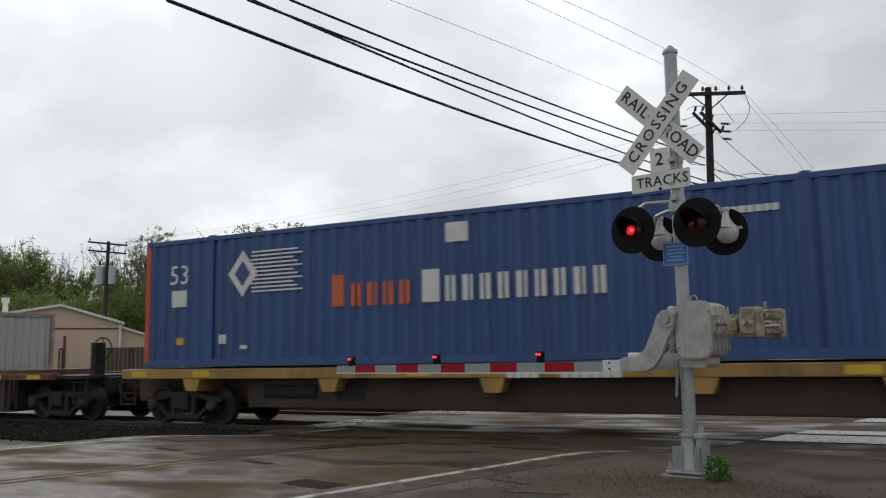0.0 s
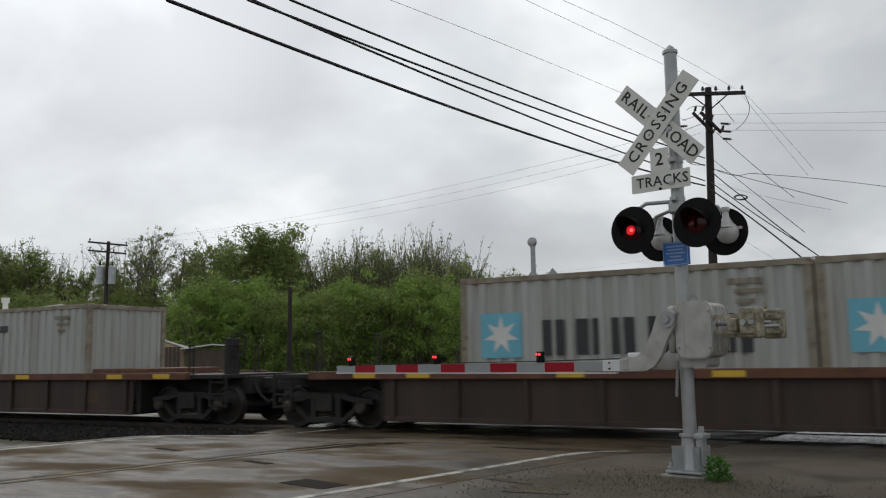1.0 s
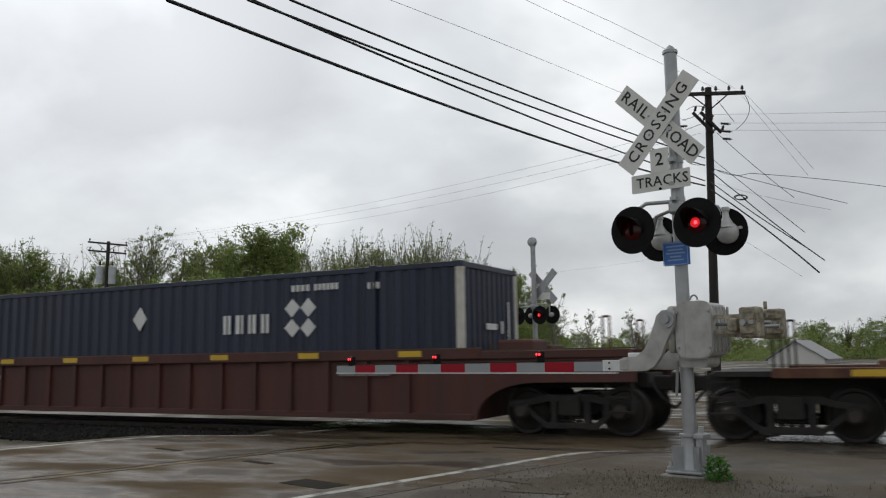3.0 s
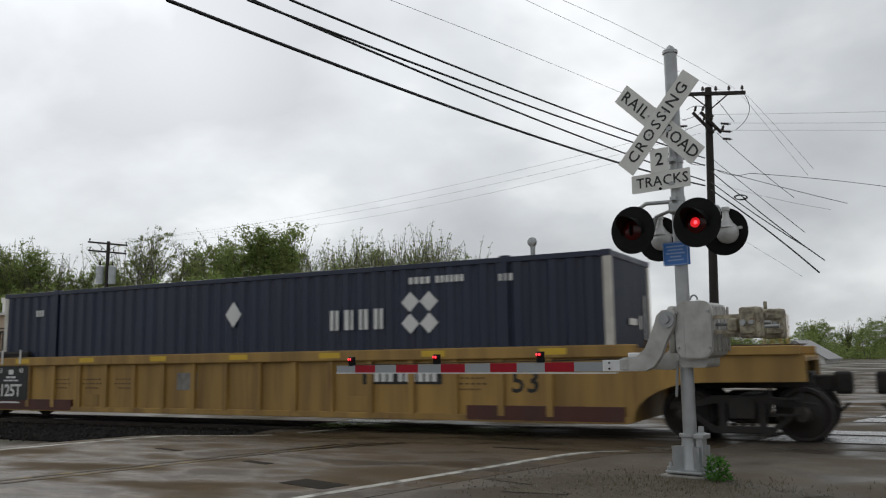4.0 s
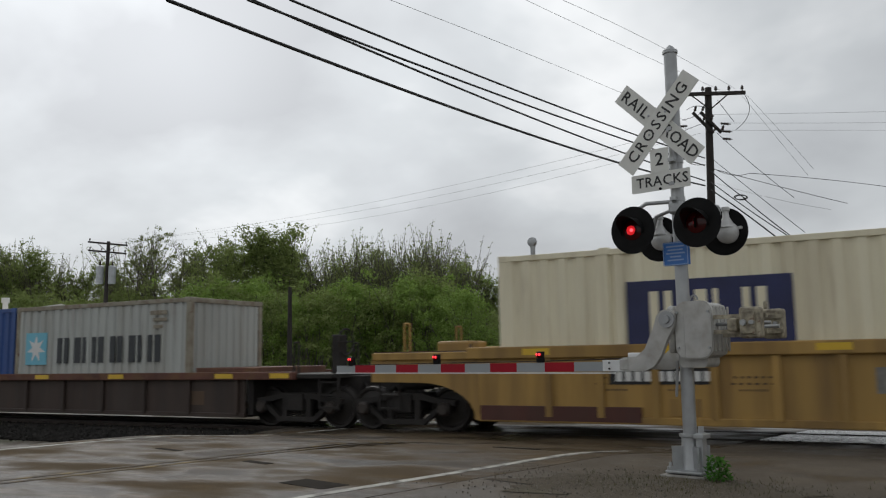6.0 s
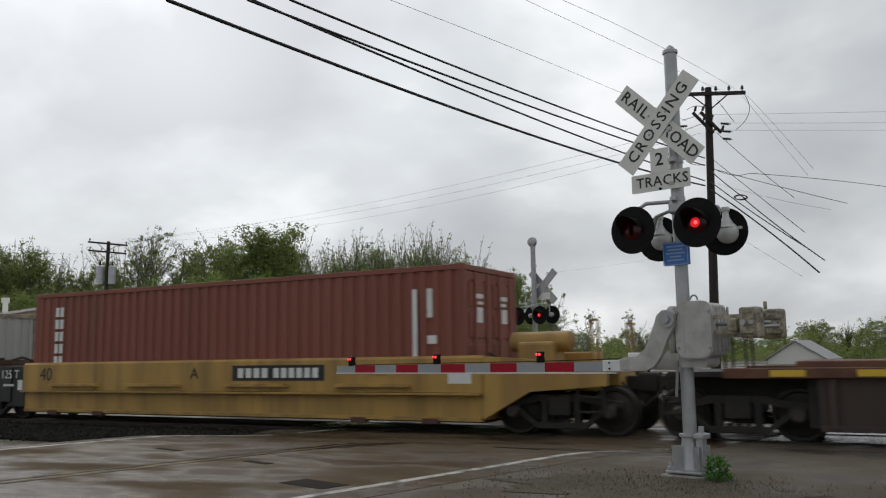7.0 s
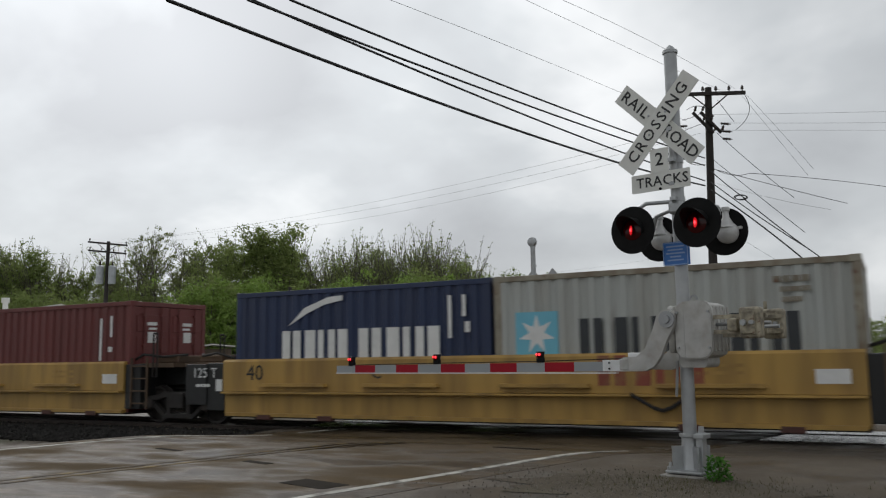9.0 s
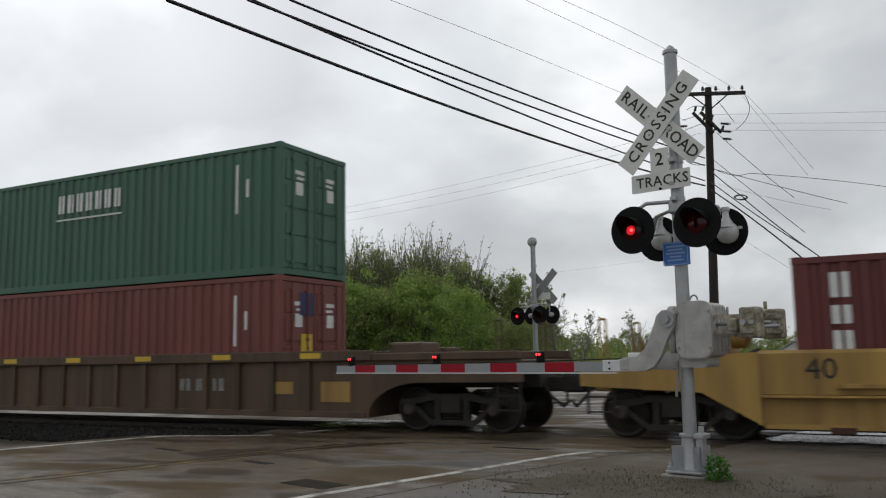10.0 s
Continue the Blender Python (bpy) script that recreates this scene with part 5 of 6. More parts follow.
# crossbuck and count of tracks
def blade(parent, lean, y, pieces, label):
    """A white board 1.22 m by 0.23 m turned by lean degrees; pieces of lettering along it."""
    m = pose(-0.125, y, 3.725, 0, lean, 0)
    bl = part("crossbuck_blade", Build().box(-0.61, 0.61, -0.004, 0.004, -0.114, 0.114), "sign", parent, label)
    bl.matrix_basis = m
    for text, x, gap in pieces:
        words("lettering", text, "letter", bl, x, -0.006, 0, 0.178, width=gap, bold=0.0015)
    part("board_back", Build().box(-0.6, 0.6, 0.005, 0.008, -0.11, 0.11), "galv", bl, "bare grey metal back")
    for x in (-0.15, 0.15):
        part("bolt", Build().tube((x, -0.012, 0), (x, 0.0, 0), 0.014, n=8), "galv", bl)
    return bl


blade(signal, 45, -0.118, (("RAIL", -0.37, 1.15), ("ROAD", 0.345, 1.0)), "white board lettered RAIL ROAD")
blade(signal, -48, -0.13, (("CROSSING", 0.0, 1.24),), "white board lettered CROSSING")
plate = Build().prism([(-0.33, -0.1), (0.33, -0.1), (0.34, -0.09), (0.34, 0.09), (0.33, 0.1), (-0.33, 0.1), (-0.34, 0.09), (-0.34, -0.09)], -0.004, 0.004)
count = part("track_count_plate", plate, "sign", signal, "white plate lettered TRACKS")
count.matrix_basis = pose(-0.13, -0.12, 3.09, 0, 0, 0)
words("lettering", "TRACKS", "letter", count, 0.02, -0.006, 0, 0.155, width=1.08, bold=0.0015)
two = part("track_number_plate", Build().box(-0.105, 0.105, -0.004, 0.004, 0.09, 0.36), "sign", count, "white plate with the figure 2")
words("figure", "2", "letter", two, 0, -0.006, 0.235, 0.2, bold=0.002)
part("bolt", Build().tube((0.0, -0.016, -0.085), (0.0, 0, -0.085), 0.016, n=8), "black", count)

# flashers
part("lamp_arm", Build().path([(-0.375, -0.2, 2.62), (-0.375, -0.2, 2.80), (-0.3, -0.15, 2.86), (-0.06, -0.06, 2.86), (0.06, -0.06, 2.84)], 0.022, 10), "galv", signal, "", True)
part("lamp_arm", Build().path([(0.36, 0.2, 2.62), (0.36, 0.2, 2.78), (0.3, 0.12, 2.80), (-0.1, 0.08, 2.80), (-0.34, 0.16, 2.76), (-0.40, 0.2, 2.62)], 0.022, 10), "galv", signal, "", True)
part("junction_box", Build().box(-0.075, 0.085, -0.1, 0.1, 2.72, 2.86, 0.03), "galv", signal)


def flasher(x, facing):
    """A black disc with a hooded red lens on one face and a silver housing on the other. facing is -1 towards the road user near, +1 away."""
    f = facing
    z, y = 2.56 if f < 0 else 2.53, f * 0.33
    disc = part("flasher_disc", Build().lathe((x, y - 0.006, z), (x, y + 0.006, z), [(0, 0.25), (0, 0.255), (1, 0.255), (1, 0.25)], 36), "black", signal, "black round backboard", True)
    if f < 0:
        shell = Build().lathe((x, y, z), (x, y + 0.12, z), [(0, 0.07), (0.5, 0.07), (0.85, 0.05), (1, 0.01)], 20)
    else:
        hx, hz = x + 0.05, z - 0.02
        shell = Build().lathe((hx, y, hz), (hx, y - 0.15, hz), [(0, 0.10), (0.15, 0.116), (0.45, 0.117), (0.7, 0.1), (0.88, 0.068), (1, 0.008)], 28)
        shell.lathe((hx, y - 0.07, hz + 0.05), (hx, y - 0.07, hz + 0.27), [(0, 0.095), (0.3, 0.062), (0.5, 0.036), (0.8, 0.032), (0.82, 0.044), (1, 0.044)], 18)
        shell.box(hx + 0.09, hx + 0.15, y - 0.03, y, hz + 0.03, hz + 0.06, 0.008)
    part("housing", shell, "bulb_back", disc, "silver bulb-shaped housing", True)
    hood = Build()
    n = 18
    vs, fs = [], []
    for i in range(n + 1):
        a = math.pi * (-0.12 + 1.24 * i / n)
        reach = 0.05 + 0.2 * max(0.0, math.sin(a))
        for r in (0.125, 0.13):
            vs += [(x + r * math.cos(a), y, z + r * math.sin(a)), (x + r * math.cos(a), y + f * reach, z + r * math.sin(a))]
    for i in range(n):
        k = 4 * i
        fs += [(k, k + 1, k + 5, k + 4), (k + 2, k + 6, k + 7, k + 3), (k + 1, k + 3, k + 7, k + 5)]
    part("hood", hood.add(vs, fs), "black", disc, "black visor", True)
    part("lens", Build().lathe((x, y + f * 0.002, z), (x, y + f * 0.03, z), [(0, 0.112), (0.3, 0.11), (0.7, 0.08), (1, 0.01)], 24), "lens", disc, "dark red lens", True)
    at = pose(x, y + f * 0.04, z - 0.005)
    side = x * f   # which of the two alternating circuits
    # the broad dim disc imitates the red halo around the small bright core
    for name, b, mat in (("bulb", Build().lathe((0, f * 0.002, 0), (0, f * 0.008, 0), [(0, 0.052), (0.6, 0.045), (1, 0.02)], 16), "lit"),
                         ("bulb_core", Build().lathe((0.008, f * 0.008, 0), (0.008, f * 0.013, 0), [(0, 0.02), (1, 0.012)], 12), "lit_core"),
                         # black disc added at the back to hide the glow when turned away
                         ("bulb_reflector", Build().lathe((0, -f * 0.004, 0), (0, f * 0.001, 0), [(0, 0.05), (1, 0.056)], 16), "black")):
        o = part(name, b, mat, disc)
        o.matrix_basis = at
    return disc


for x, f in ((-0.375, -1), (0.345, -1), (-0.40, 1), (0.36, 1)):
    flasher(x, f)

# blue notice plate with pale lines
notice = part("notice_plate", Build().box(-0.13, 0.16, -0.125, -0.117, 2.165, 2.415), "blue_sign", signal, "blue notice plate with pale lines")
b = Build().box(-0.14, 0.14, -0.128, -0.124, 2.17, 2.178).box(-0.14, 0.14, -0.128, -0.124, 2.402, 2.41).box(-0.14, -0.132, -0.128, -0.124, 2.17, 2.41).box(0.132, 0.14, -0.128, -0.124, 2.17, 2.41)
for k, w in enumerate((0.2, 0.17, 0.21, 0.12, 0.18)):
    b.box(-w / 2, w / 2, -0.128, -0.124, 2.36 - k * 0.036, 2.374 - k * 0.036)
part("notice_marking", b, "pale_blue", notice)

# gate mechanism
box_ = part("gate_mechanism", Build().box(-0.03, 0.40, -0.24, 0.24, 1.2, 1.76, 0.09), "silver", signal, "silver cast gate mechanism box", True)
def rounded(x0, x1, z0, z1, r, n=5):
    """A rectangle's outline with round corners."""
    out = []
    for cx, cz, a0 in ((x1 - r, z1 - r, 0), (x0 + r, z1 - r, 90), (x0 + r, z0 + r, 180), (x1 - r, z0 + r, 270)):
        out += [(cx + r * math.cos(radians(a0 + 90 * k / n)), cz + r * math.sin(radians(a0 + 90 * k / n))) for k in range(n + 1)]
    return out


lid = Build().prism(rounded(0.02, 0.42, 1.19, 1.775, 0.12), -0.262, -0.225)
lid.prism(rounded(0.05, 0.41, 1.20, 1.765, 0.12), -0.275, -0.26).box(0.115, 0.125, -0.279, -0.27, 1.2, 1.765)
part("box_lid", lid, "silver", box_, "", True)
for x, z in ((0.06, 1.30), (0.06, 1.66), (0.385, 1.30), (0.385, 1.66)):
    part("lid_bolt", Build().tube((x, -0.30, z), (x, -0.26, z), 0.013, n=6), "galv", box_)
part("box_foot", Build().prism(rounded(0.0, 0.30, 1.10, 1.24, 0.05), -0.15, 0.15), "silver", box_)
for k in range(5):
    y0 = -0.2 + k * 0.09
    part("fin", Build().box(0.39, 0.412, y0, y0 + 0.03, 1.26, 1.72, 0.01), "silver", box_)
part("lifting_eye", Build().path([(0.12 + 0.04 * math.cos(k * math.pi / 6), 0, 1.8 + 0.05 * math.sin(k * math.pi / 6)) for k in range(7)], 0.01, 6), "galv", box_)
part("side_cover", Build().box(-0.10, -0.02, -0.2, 0.2, 1.25, 1.74, 0.03), "silver", box_)
part("main_shaft", Build().tube((-0.02, -0.36, 1.595), (-0.02, 0.36, 1.595), 0.05, n=16), "galv", signal, "", True)
for s in (-1, 1):
    arm = [(0.05, 1.66), (0.03, 1.52), (-0.06, 1.36), (-0.12, 1.22), (-0.2, 1.12), (-0.3, 1.07), (-0.56, 1.075), (-0.56, 1.215), (-0.4, 1.22), (-0.3, 1.3), (-0.2, 1.5), (-0.15, 1.64), (-0.09, 1.69), (-0.0, 1.70)]
    sup = part("arm_support", Build().prism(arm, s * 0.27, s * 0.33), "silver", signal, "silver curved gate arm support")
    part("hub", Build().lathe((-0.03, s * 0.33, 1.595), (-0.03, s * 0.38, 1.595), [(0, 0.085), (0.6, 0.085), (0.6, 0.045), (1, 0.04)], 20), "galv", sup, "", True)
    part("counter_bar", Build().box(0.38, 0.95, s * 0.2, s * 0.24, 1.58, 1.62).box(0.38, 0.95, s * 0.2, s * 0.24, 1.43, 1.47), "weight", signal, "weathered counterweight bar")
    w = part("counterweight", Build().box(0.73, 0.93, s * 0.23, s * 0.38, 1.38, 1.68, 0.025).box(0.77, 0.89, s * 0.38, s * 0.41, 1.42, 1.64, 0.02).box(0.6, 0.7, s * 0.25, s * 0.36, 1.45, 1.58, 0.02), "weight", signal, "pale rusty cast counterweight")
    part("weight_bolt", Build().tube((0.79, s * 0.2, 1.53), (0.79, s * 0.44, 1.53), 0.03, n=8).tube((0.87, s * 0.2, 1.53), (0.87, s * 0.44, 1.53), 0.022, n=8), "galv", w)
part("counter_rod", Build().tube((0.4, -0.12, 1.53), (0.95, -0.12, 1.53), 0.018, n=8).tube((0.4, 0.1, 1.5), (0.95, 0.1, 1.5), 0.018, n=8), "galv", signal)
part("counter_tie", Build().box(0.5, 0.62, -0.22, 0.22, 1.40, 1.44).tube((0.75, 0.3, 1.66), (0.75, 0.3, 1.76), 0.02, n=6), "weight", signal)
part("conduit", Build().lathe((-0.07, -0.12, 0.80), (-0.04, -0.12, 1.17), [(0, 0.012), (0.1, 0.015), (0.9, 0.015), (1, 0.02)], 10), "galv", signal, "", True)
part("arm_clamp", Build().box(-0.6, -0.5, -0.34, 0.34, 1.08, 1.2, 0.01), "silver", signal)
part("arm_bracket", Build().box(-0.64, -0.44, -0.075, 0.05, 1.205, 1.262, 0.008), "arm_white", signal)
for x in (-0.88, -0.72, -0.60):
    for z in (1.09, 1.155):
        part("arm_bolt", Build().tube((x, -0.068, z), (x, -0.05, z), 0.011, n=8), "black", signal)

# the lowered arm, in stripes
gate = part("gate_arm", Build().box(-0.97, -0.50, -0.055, 0.0, 1.06, 1.185, 0.006), "arm_white", signal, "white root of the lowered gate arm")
for k in range(11):
    x1 = -1.342 - 0.4064 * (k - 1) if k else -0.97
    x0 = -5.39 if k == 10 else -1.342 - 0.4064 * k
    z0 = 1.062 - (k + 1) * 0.0024
    part("stripe", Build().box(x0, x1, -0.05, -0.008, z0, z0 + 0.108 + 0.0005 * k), "arm_grey" if k % 2 == 0 else "arm_red", gate, "grey-white stripe" if k % 2 == 0 else "red stripe")
part("edge_strip", Build().box(-5.39, -0.8, -0.062, 0.004, 1.036, 1.048), "arm_white", gate)
part("arm_wire", Build().path([(-0.7, -0.03, 1.20), (-1.82, -0.03, 1.18), (-3.46, -0.03, 1.17), (-5.09, -0.03, 1.155)], 0.006, 5), "black", gate)
for x, z in ((-5.09, 1.14), (-3.46, 1.155), (-1.82, 1.165)):
    g = part("gate_lamp", Build().box(x - 0.035, x + 0.035, -0.07, 0.02, z, z + 0.06, 0.01).tube((x, -0.025, z + 0.05), (x, -0.025, z + 0.13), 0.045, 0.05, 12), "black", gate, "small red gate lamp")
    part("gate_lens", Build().lathe((x, -0.05, z + 0.09), (x, -0.085, z + 0.09), [(0, 0.045), (0.6, 0.04), (1, 0.015)], 14), "lens", g, "", True)
    for dx in (-0.018, 0.02):
        part("gate_glow", Build().lathe((x + dx, -0.08, z + 0.095), (x + dx, -0.09, z + 0.095), [(0, 0.016), (1, 0.008)], 10), "gate_lit", g)

far_signal = copy_thing(signal, pose(-9.0, 22.45, RAIL_Z, 0, 0, 167.15))
for o in list(far_signal.children_recursive):
    kind = o.name.split(".")[0]
    if kind.startswith("notice"):
        bpy.data.objects.remove(o)
    elif o.parent is far_signal and kind in ("gate_mechanism", "main_shaft", "arm_support", "counter_bar", "counterweight", "counter_rod", "counter_tie", "conduit", "arm_clamp", "arm_bracket", "arm_bolt", "gate_arm"):
        o.location.z -= 0.3
far_signal["label"] = "silver crossing signal beyond the tracks, its boards seen from behind"
for o in far_signal.children:
    if o.name.split(".")[0] == "crossbuck_blade":
        o.location.z -= 0.36
        o.location.x -= 0.1
bell = part("bell", Build().lathe((0, 0.1, 4.66), (0, -0.12, 4.66), [(0, 0.03), (0.1, 0.13), (0.45, 0.15), (0.6, 0.13), (0.7, 0.05), (1, 0.05)], 18).tube((0, 0, 4.45), (0, 0, 4.66), 0.05, n=10), "galv", far_signal, "silver round warning bell", True)


# ---- utility poles and wires ----
def utility_pole(x, y, top, turn, lean, arms, transformers, label):
    t = thing("utility_pole", pose(x, y, 0, 0, lean, 0), label, "utility pole", "utility poles")
    part("pole", Build().lathe((0, 0, -0.4), (0, 0, top), [(0, 0.17), (1, 0.115)], 14), "pole_wood", t, "dark weathered wooden pole", True)
    for z, w, dz, n in arms:
        m = Matrix.Translation((0, 0, z)) @ Matrix.Rotation(radians(turn), 4, "Z") @ Matrix.Rotation(radians(dz), 4, "Y")
        a = part("crossarm", Build().box(-w, w, -0.2, -0.1, -0.06, 0.06, 0.01, m), "pole_wood", t)
        for s in (-1, 1):
            part("brace", Build().tube(m @ Vector((s * w * 0.5, -0.15, -0.05)), m @ Vector((0, -0.13, -0.55)), 0.022, n=6), "pole_wood", a)
        for k in range(n):
            xx = -w + 0.1 + k * (2 * w - 0.2) / max(1, n - 1)
            part("insulator", Build().lathe(m @ Vector((xx, -0.15, 0.06)), m @ Vector((xx, -0.15, 0.26)), [(0, 0.02), (0.3, 0.02), (0.35, 0.06), (0.6, 0.045), (0.62, 0.055), (1, 0.025)], 10), "insulator", a)
    for s in transformers:
        m = Matrix.Rotation(radians(turn), 4, "Z")
        p = m @ Vector((s * 0.42, -0.2, 6.6))
        tf = part("transformer", Build().lathe(p, p + Vector((0, 0, 1.25)), [(0, 0.22), (0.03, 0.25), (0.93, 0.25), (0.95, 0.27), (1, 0.17)], 18), "transformer", t, "pale grey transformer can", True)
        part("bushing", Build().lathe(p + Vector((0, 0, 1.25)), p + Vector((0, 0, 1.6)), [(0, 0.05), (0.3, 0.08), (0.35, 0.04), (0.65, 0.07), (0.7, 0.04), (1, 0.03)], 8), "insulator", tf)
    return t


pole_a = utility_pole(-5.27, 29.0, 10.3, 27, 1.6, [(10.05, 1.22, -2, 6)], (), "dark wooden utility pole with one long crossarm")
for x, z in ((-0.16, 9.02), (0.10, 9.04)):
    # two slanting arms with dead-end insulators on both sides
    m = Matrix.Translation((x * 0.9, x * 0.47 - 0.2, z)) @ Matrix.Rotation(radians(28), 4, "Z") @ Matrix.Rotation(radians(46), 4, "Y")
    spur = part("spur_arm", Build().box(-0.5, 0.5, -0.05, 0.05, -0.045, 0.045, 0.01, m), "pole_wood", pole_a)
    for e in (-0.48, -0.05, 0.46):
        p = m @ Vector((e, -0.06, 0.05))
        part("insulator", Build().lathe(p, p + Vector((0.05, 0, 0.17)), [(0, 0.03), (0.3, 0.055), (0.5, 0.03), (0.7, 0.055), (1, 0.02)], 8), "insulator", spur)
for x, z in ((0.40, 9.05), (0.45, 8.78), (0.45, 8.52), (-0.75, 8.95), (-0.7, 8.62)):
    e = 1 if x > 0 else -1
    part("dead_end", Build().lathe((x * 0.88, x * 0.47, z), (x * 0.88 + e * 0.3, x * 0.47 + e * 0.16, z - 0.02), [(0, 0.02), (0.15, 0.055), (0.2, 0.025), (0.45, 0.055), (0.5, 0.025), (0.75, 0.055), (0.8, 0.02), (1, 0.015)], 8), "insulator", pole_a)
part("cable_box", Build().box(-0.28, -0.1, -0.3, -0.05, 5.5, 5.75, 0.02), "black", pole_a)
utility_pole(-47.5, 39.75, 9.55, 30, 1.2, [(9.38, 1.35, 5, 2), (8.8, 1.3, 5, 4)], (-1, 1), "dark wooden utility pole with crossarms and two transformers")
utility_pole(-33.0, 41.6, 5.75, 0, 0, [], (), "short bare dark wooden pole among the shrubs")


def wire(p, q, s, r, mat, label):
    """A cable through three places, sagging evenly between them."""
    p, q, s = Vector(p), Vector(q), Vector(s)
    u = (q - p).length / ((q - p).length + (s - q).length)
    pts = []
    for k in range(25):
        t = k / 24
        pts.append(p * ((t - u) * (t - 1) / (u * 1)) + q * (t * (t - 1) / (u * (u - 1))) + s * (t * (t - u) / (1 - u)))
    cu = bpy.data.curves.new("overhead_wire", "CURVE")
    cu.dimensions, cu.bevel_depth, cu.bevel_resolution = "3D", r, 1
    sp = cu.splines.new("POLY")
    sp.points.add(len(pts) - 1)
    for pt, v in zip(sp.points, pts):
        pt.co = (*v, 1)
    cu.materials.append(M[mat])
    ob = new("overhead_wire", cu)
    return tagged(ob, label, "wire", "overhead wires")


THICK = (
    ((-8.01, 7.52, 5.92), (-7.20, 14.01, 6.04), (-5.31, 29.18, 6.94)),
    ((-7.84, 8.86, 6.40), (-6.93, 16.16, 6.76), (-5.30, 29.31, 7.67)),
    ((-7.83, 8.96, 6.43), (-6.94, 16.15, 6.54), (-5.31, 29.21, 7.12)),
    ((-7.74, 9.70, 6.70), (-6.93, 16.18, 7.01), (-5.29, 29.36, 7.94)),
)
DROPS = (
    ((-5.02, 28.63, 6.67), (-3.24, 26.85, 5.02), (-1.65, 25.08, 3.38)),
    ((-5.00, 28.60, 6.93), (-3.30, 26.77, 5.31), (-1.87, 25.09, 4.05)),
    ((-3.81, 27.31, 6.03), (-2.62, 26.18, 4.79), (-1.49, 25.11, 3.71)),
    ((-4.97, 28.56, 7.29), (-4.36, 27.96, 6.62), (-3.78, 27.33, 6.04)),
)
SERVICE = (
    ((-3.91, 29.70, 7.30), (-2.23, 31.73, 7.32), (0.78, 35.52, 7.23)),
    ((-4.90, 28.59, 7.38), (-4.38, 29.12, 7.19), (-3.91, 29.70, 7.30)),
    ((-4.90, 28.59, 7.36), (-3.55, 30.16, 7.03), (-1.10, 33.47, 6.56)),
    ((-4.88, 28.56, 7.67), (-3.49, 28.02, 6.23), (-2.08, 26.93, 4.76)),
    ((-4.69, 28.42, 8.54), (-3.60, 28.04, 7.27), (-2.34, 27.20, 5.89)),
)
JUMPERS = (
    ((-3.77, 28.73, 9.78), (-3.66, 28.84, 9.36), (-4.12, 28.71, 8.62)),
    ((-4.58, 28.32, 9.61), (-4.36, 28.49, 9.23), (-4.15, 28.65, 8.89)),
    ((-5.52, 27.86, 9.30), (-5.23, 28.00, 9.43), (-4.75, 28.30, 9.12)),
    ((-5.62, 27.91, 8.63), (-5.31, 28.06, 8.76), (-5.00, 28.20, 8.88)),
    ((-5.68, 27.83, 8.97), (-5.42, 27.95, 9.04), (-5.11, 28.10, 9.18)),
    ((-5.65, 28.05, 7.60), (-5.37, 28.21, 7.48), (-5.10, 28.35, 7.50)),
)
LEADS = (
    ((-7.99, 13.03, 8.03), (-7.57, 17.74, 8.58), (-5.65, 28.40, 9.07)),
    ((-6.42, 16.03, 8.83), (-5.84, 20.83, 9.37), (-4.63, 29.34, 10.25)),
    ((-5.73, 16.41, 8.82), (-5.29, 21.65, 9.65), (-4.19, 29.57, 10.30)),
    ((-45.35, 39.77, 9.50), (-22.99, 34.62, 8.91), (-5.59, 29.01, 9.01)),
    ((-45.79, 39.53, 9.55), (-23.01, 34.65, 8.60), (-5.34, 29.18, 8.79)),
    ((-46.14, 39.37, 9.32), (-24.11, 35.25, 8.29), (-5.54, 29.11, 8.52)),
    ((-24.38, 65.97, 8.13), (-18.64, 62.19, 7.99), (-13.40, 58.15, 7.87)),
)
BRANCHES = (
    ((-4.79, 28.61, 6.85), (-3.36, 28.32, 6.23), (-1.39, 27.76, 5.51)),
    ((-4.10, 29.26, 4.91), (-3.34, 28.61, 4.33), (-2.25, 27.03, 3.45)),
    ((-3.76, 28.72, 9.83), (-2.94, 28.20, 8.61), (-1.74, 27.28, 6.71)),
    ((-3.87, 28.67, 9.78), (-3.11, 28.12, 8.52), (-1.91, 27.22, 6.54)),
    ((-4.75, 28.30, 9.14), (-2.67, 32.16, 9.84), (1.08, 38.00, 10.84)),
    ((-4.60, 28.42, 8.86), (-2.69, 32.20, 9.49), (1.04, 38.05, 10.39)),
    ((-4.55, 28.48, 8.61), (-2.71, 32.22, 9.23), (1.02, 38.08, 10.07)),
)
for k, w in enumerate(THICK):
    wire(*w, 0.026 if k == 0 else 0.02, "wire", "black overhead cable strung from the utility pole")
for k, w in enumerate(DROPS):
    wire(*w, 0.022 if k == 0 else 0.016, "wire", "black cable falling away from the utility pole")
for w in SERVICE:
    wire(*w, 0.010, "wire", "slim dark service wire strung from the utility pole")
for w in JUMPERS:
    wire(*w, 0.010, "wire", "short looping jumper wire at the pole top")
for w in LEADS + BRANCHES:
    wire(*w, 0.0048, "thin_wire", "thin grey overhead wire against the sky")
slack = bpy.data.curves.new("cable_coil", "CURVE")
slack.dimensions, slack.bevel_depth = "3D", 0.014
for turn in range(2):
    sp = slack.splines.new("POLY")
    sp.points.add(20)
    for k, pt in enumerate(sp.points):
        a = k * math.pi / 10
        pt.co = (0.17 * math.cos(a) - 0.03 * turn, 0.09 * math.cos(a), 0.075 * math.sin(a) + 0.02 * turn, 1)
slack.materials.append(M["wire"])
coil = tagged(new("cable_coil", slack), "small black coil of spare cable on the wire", "cable coil")
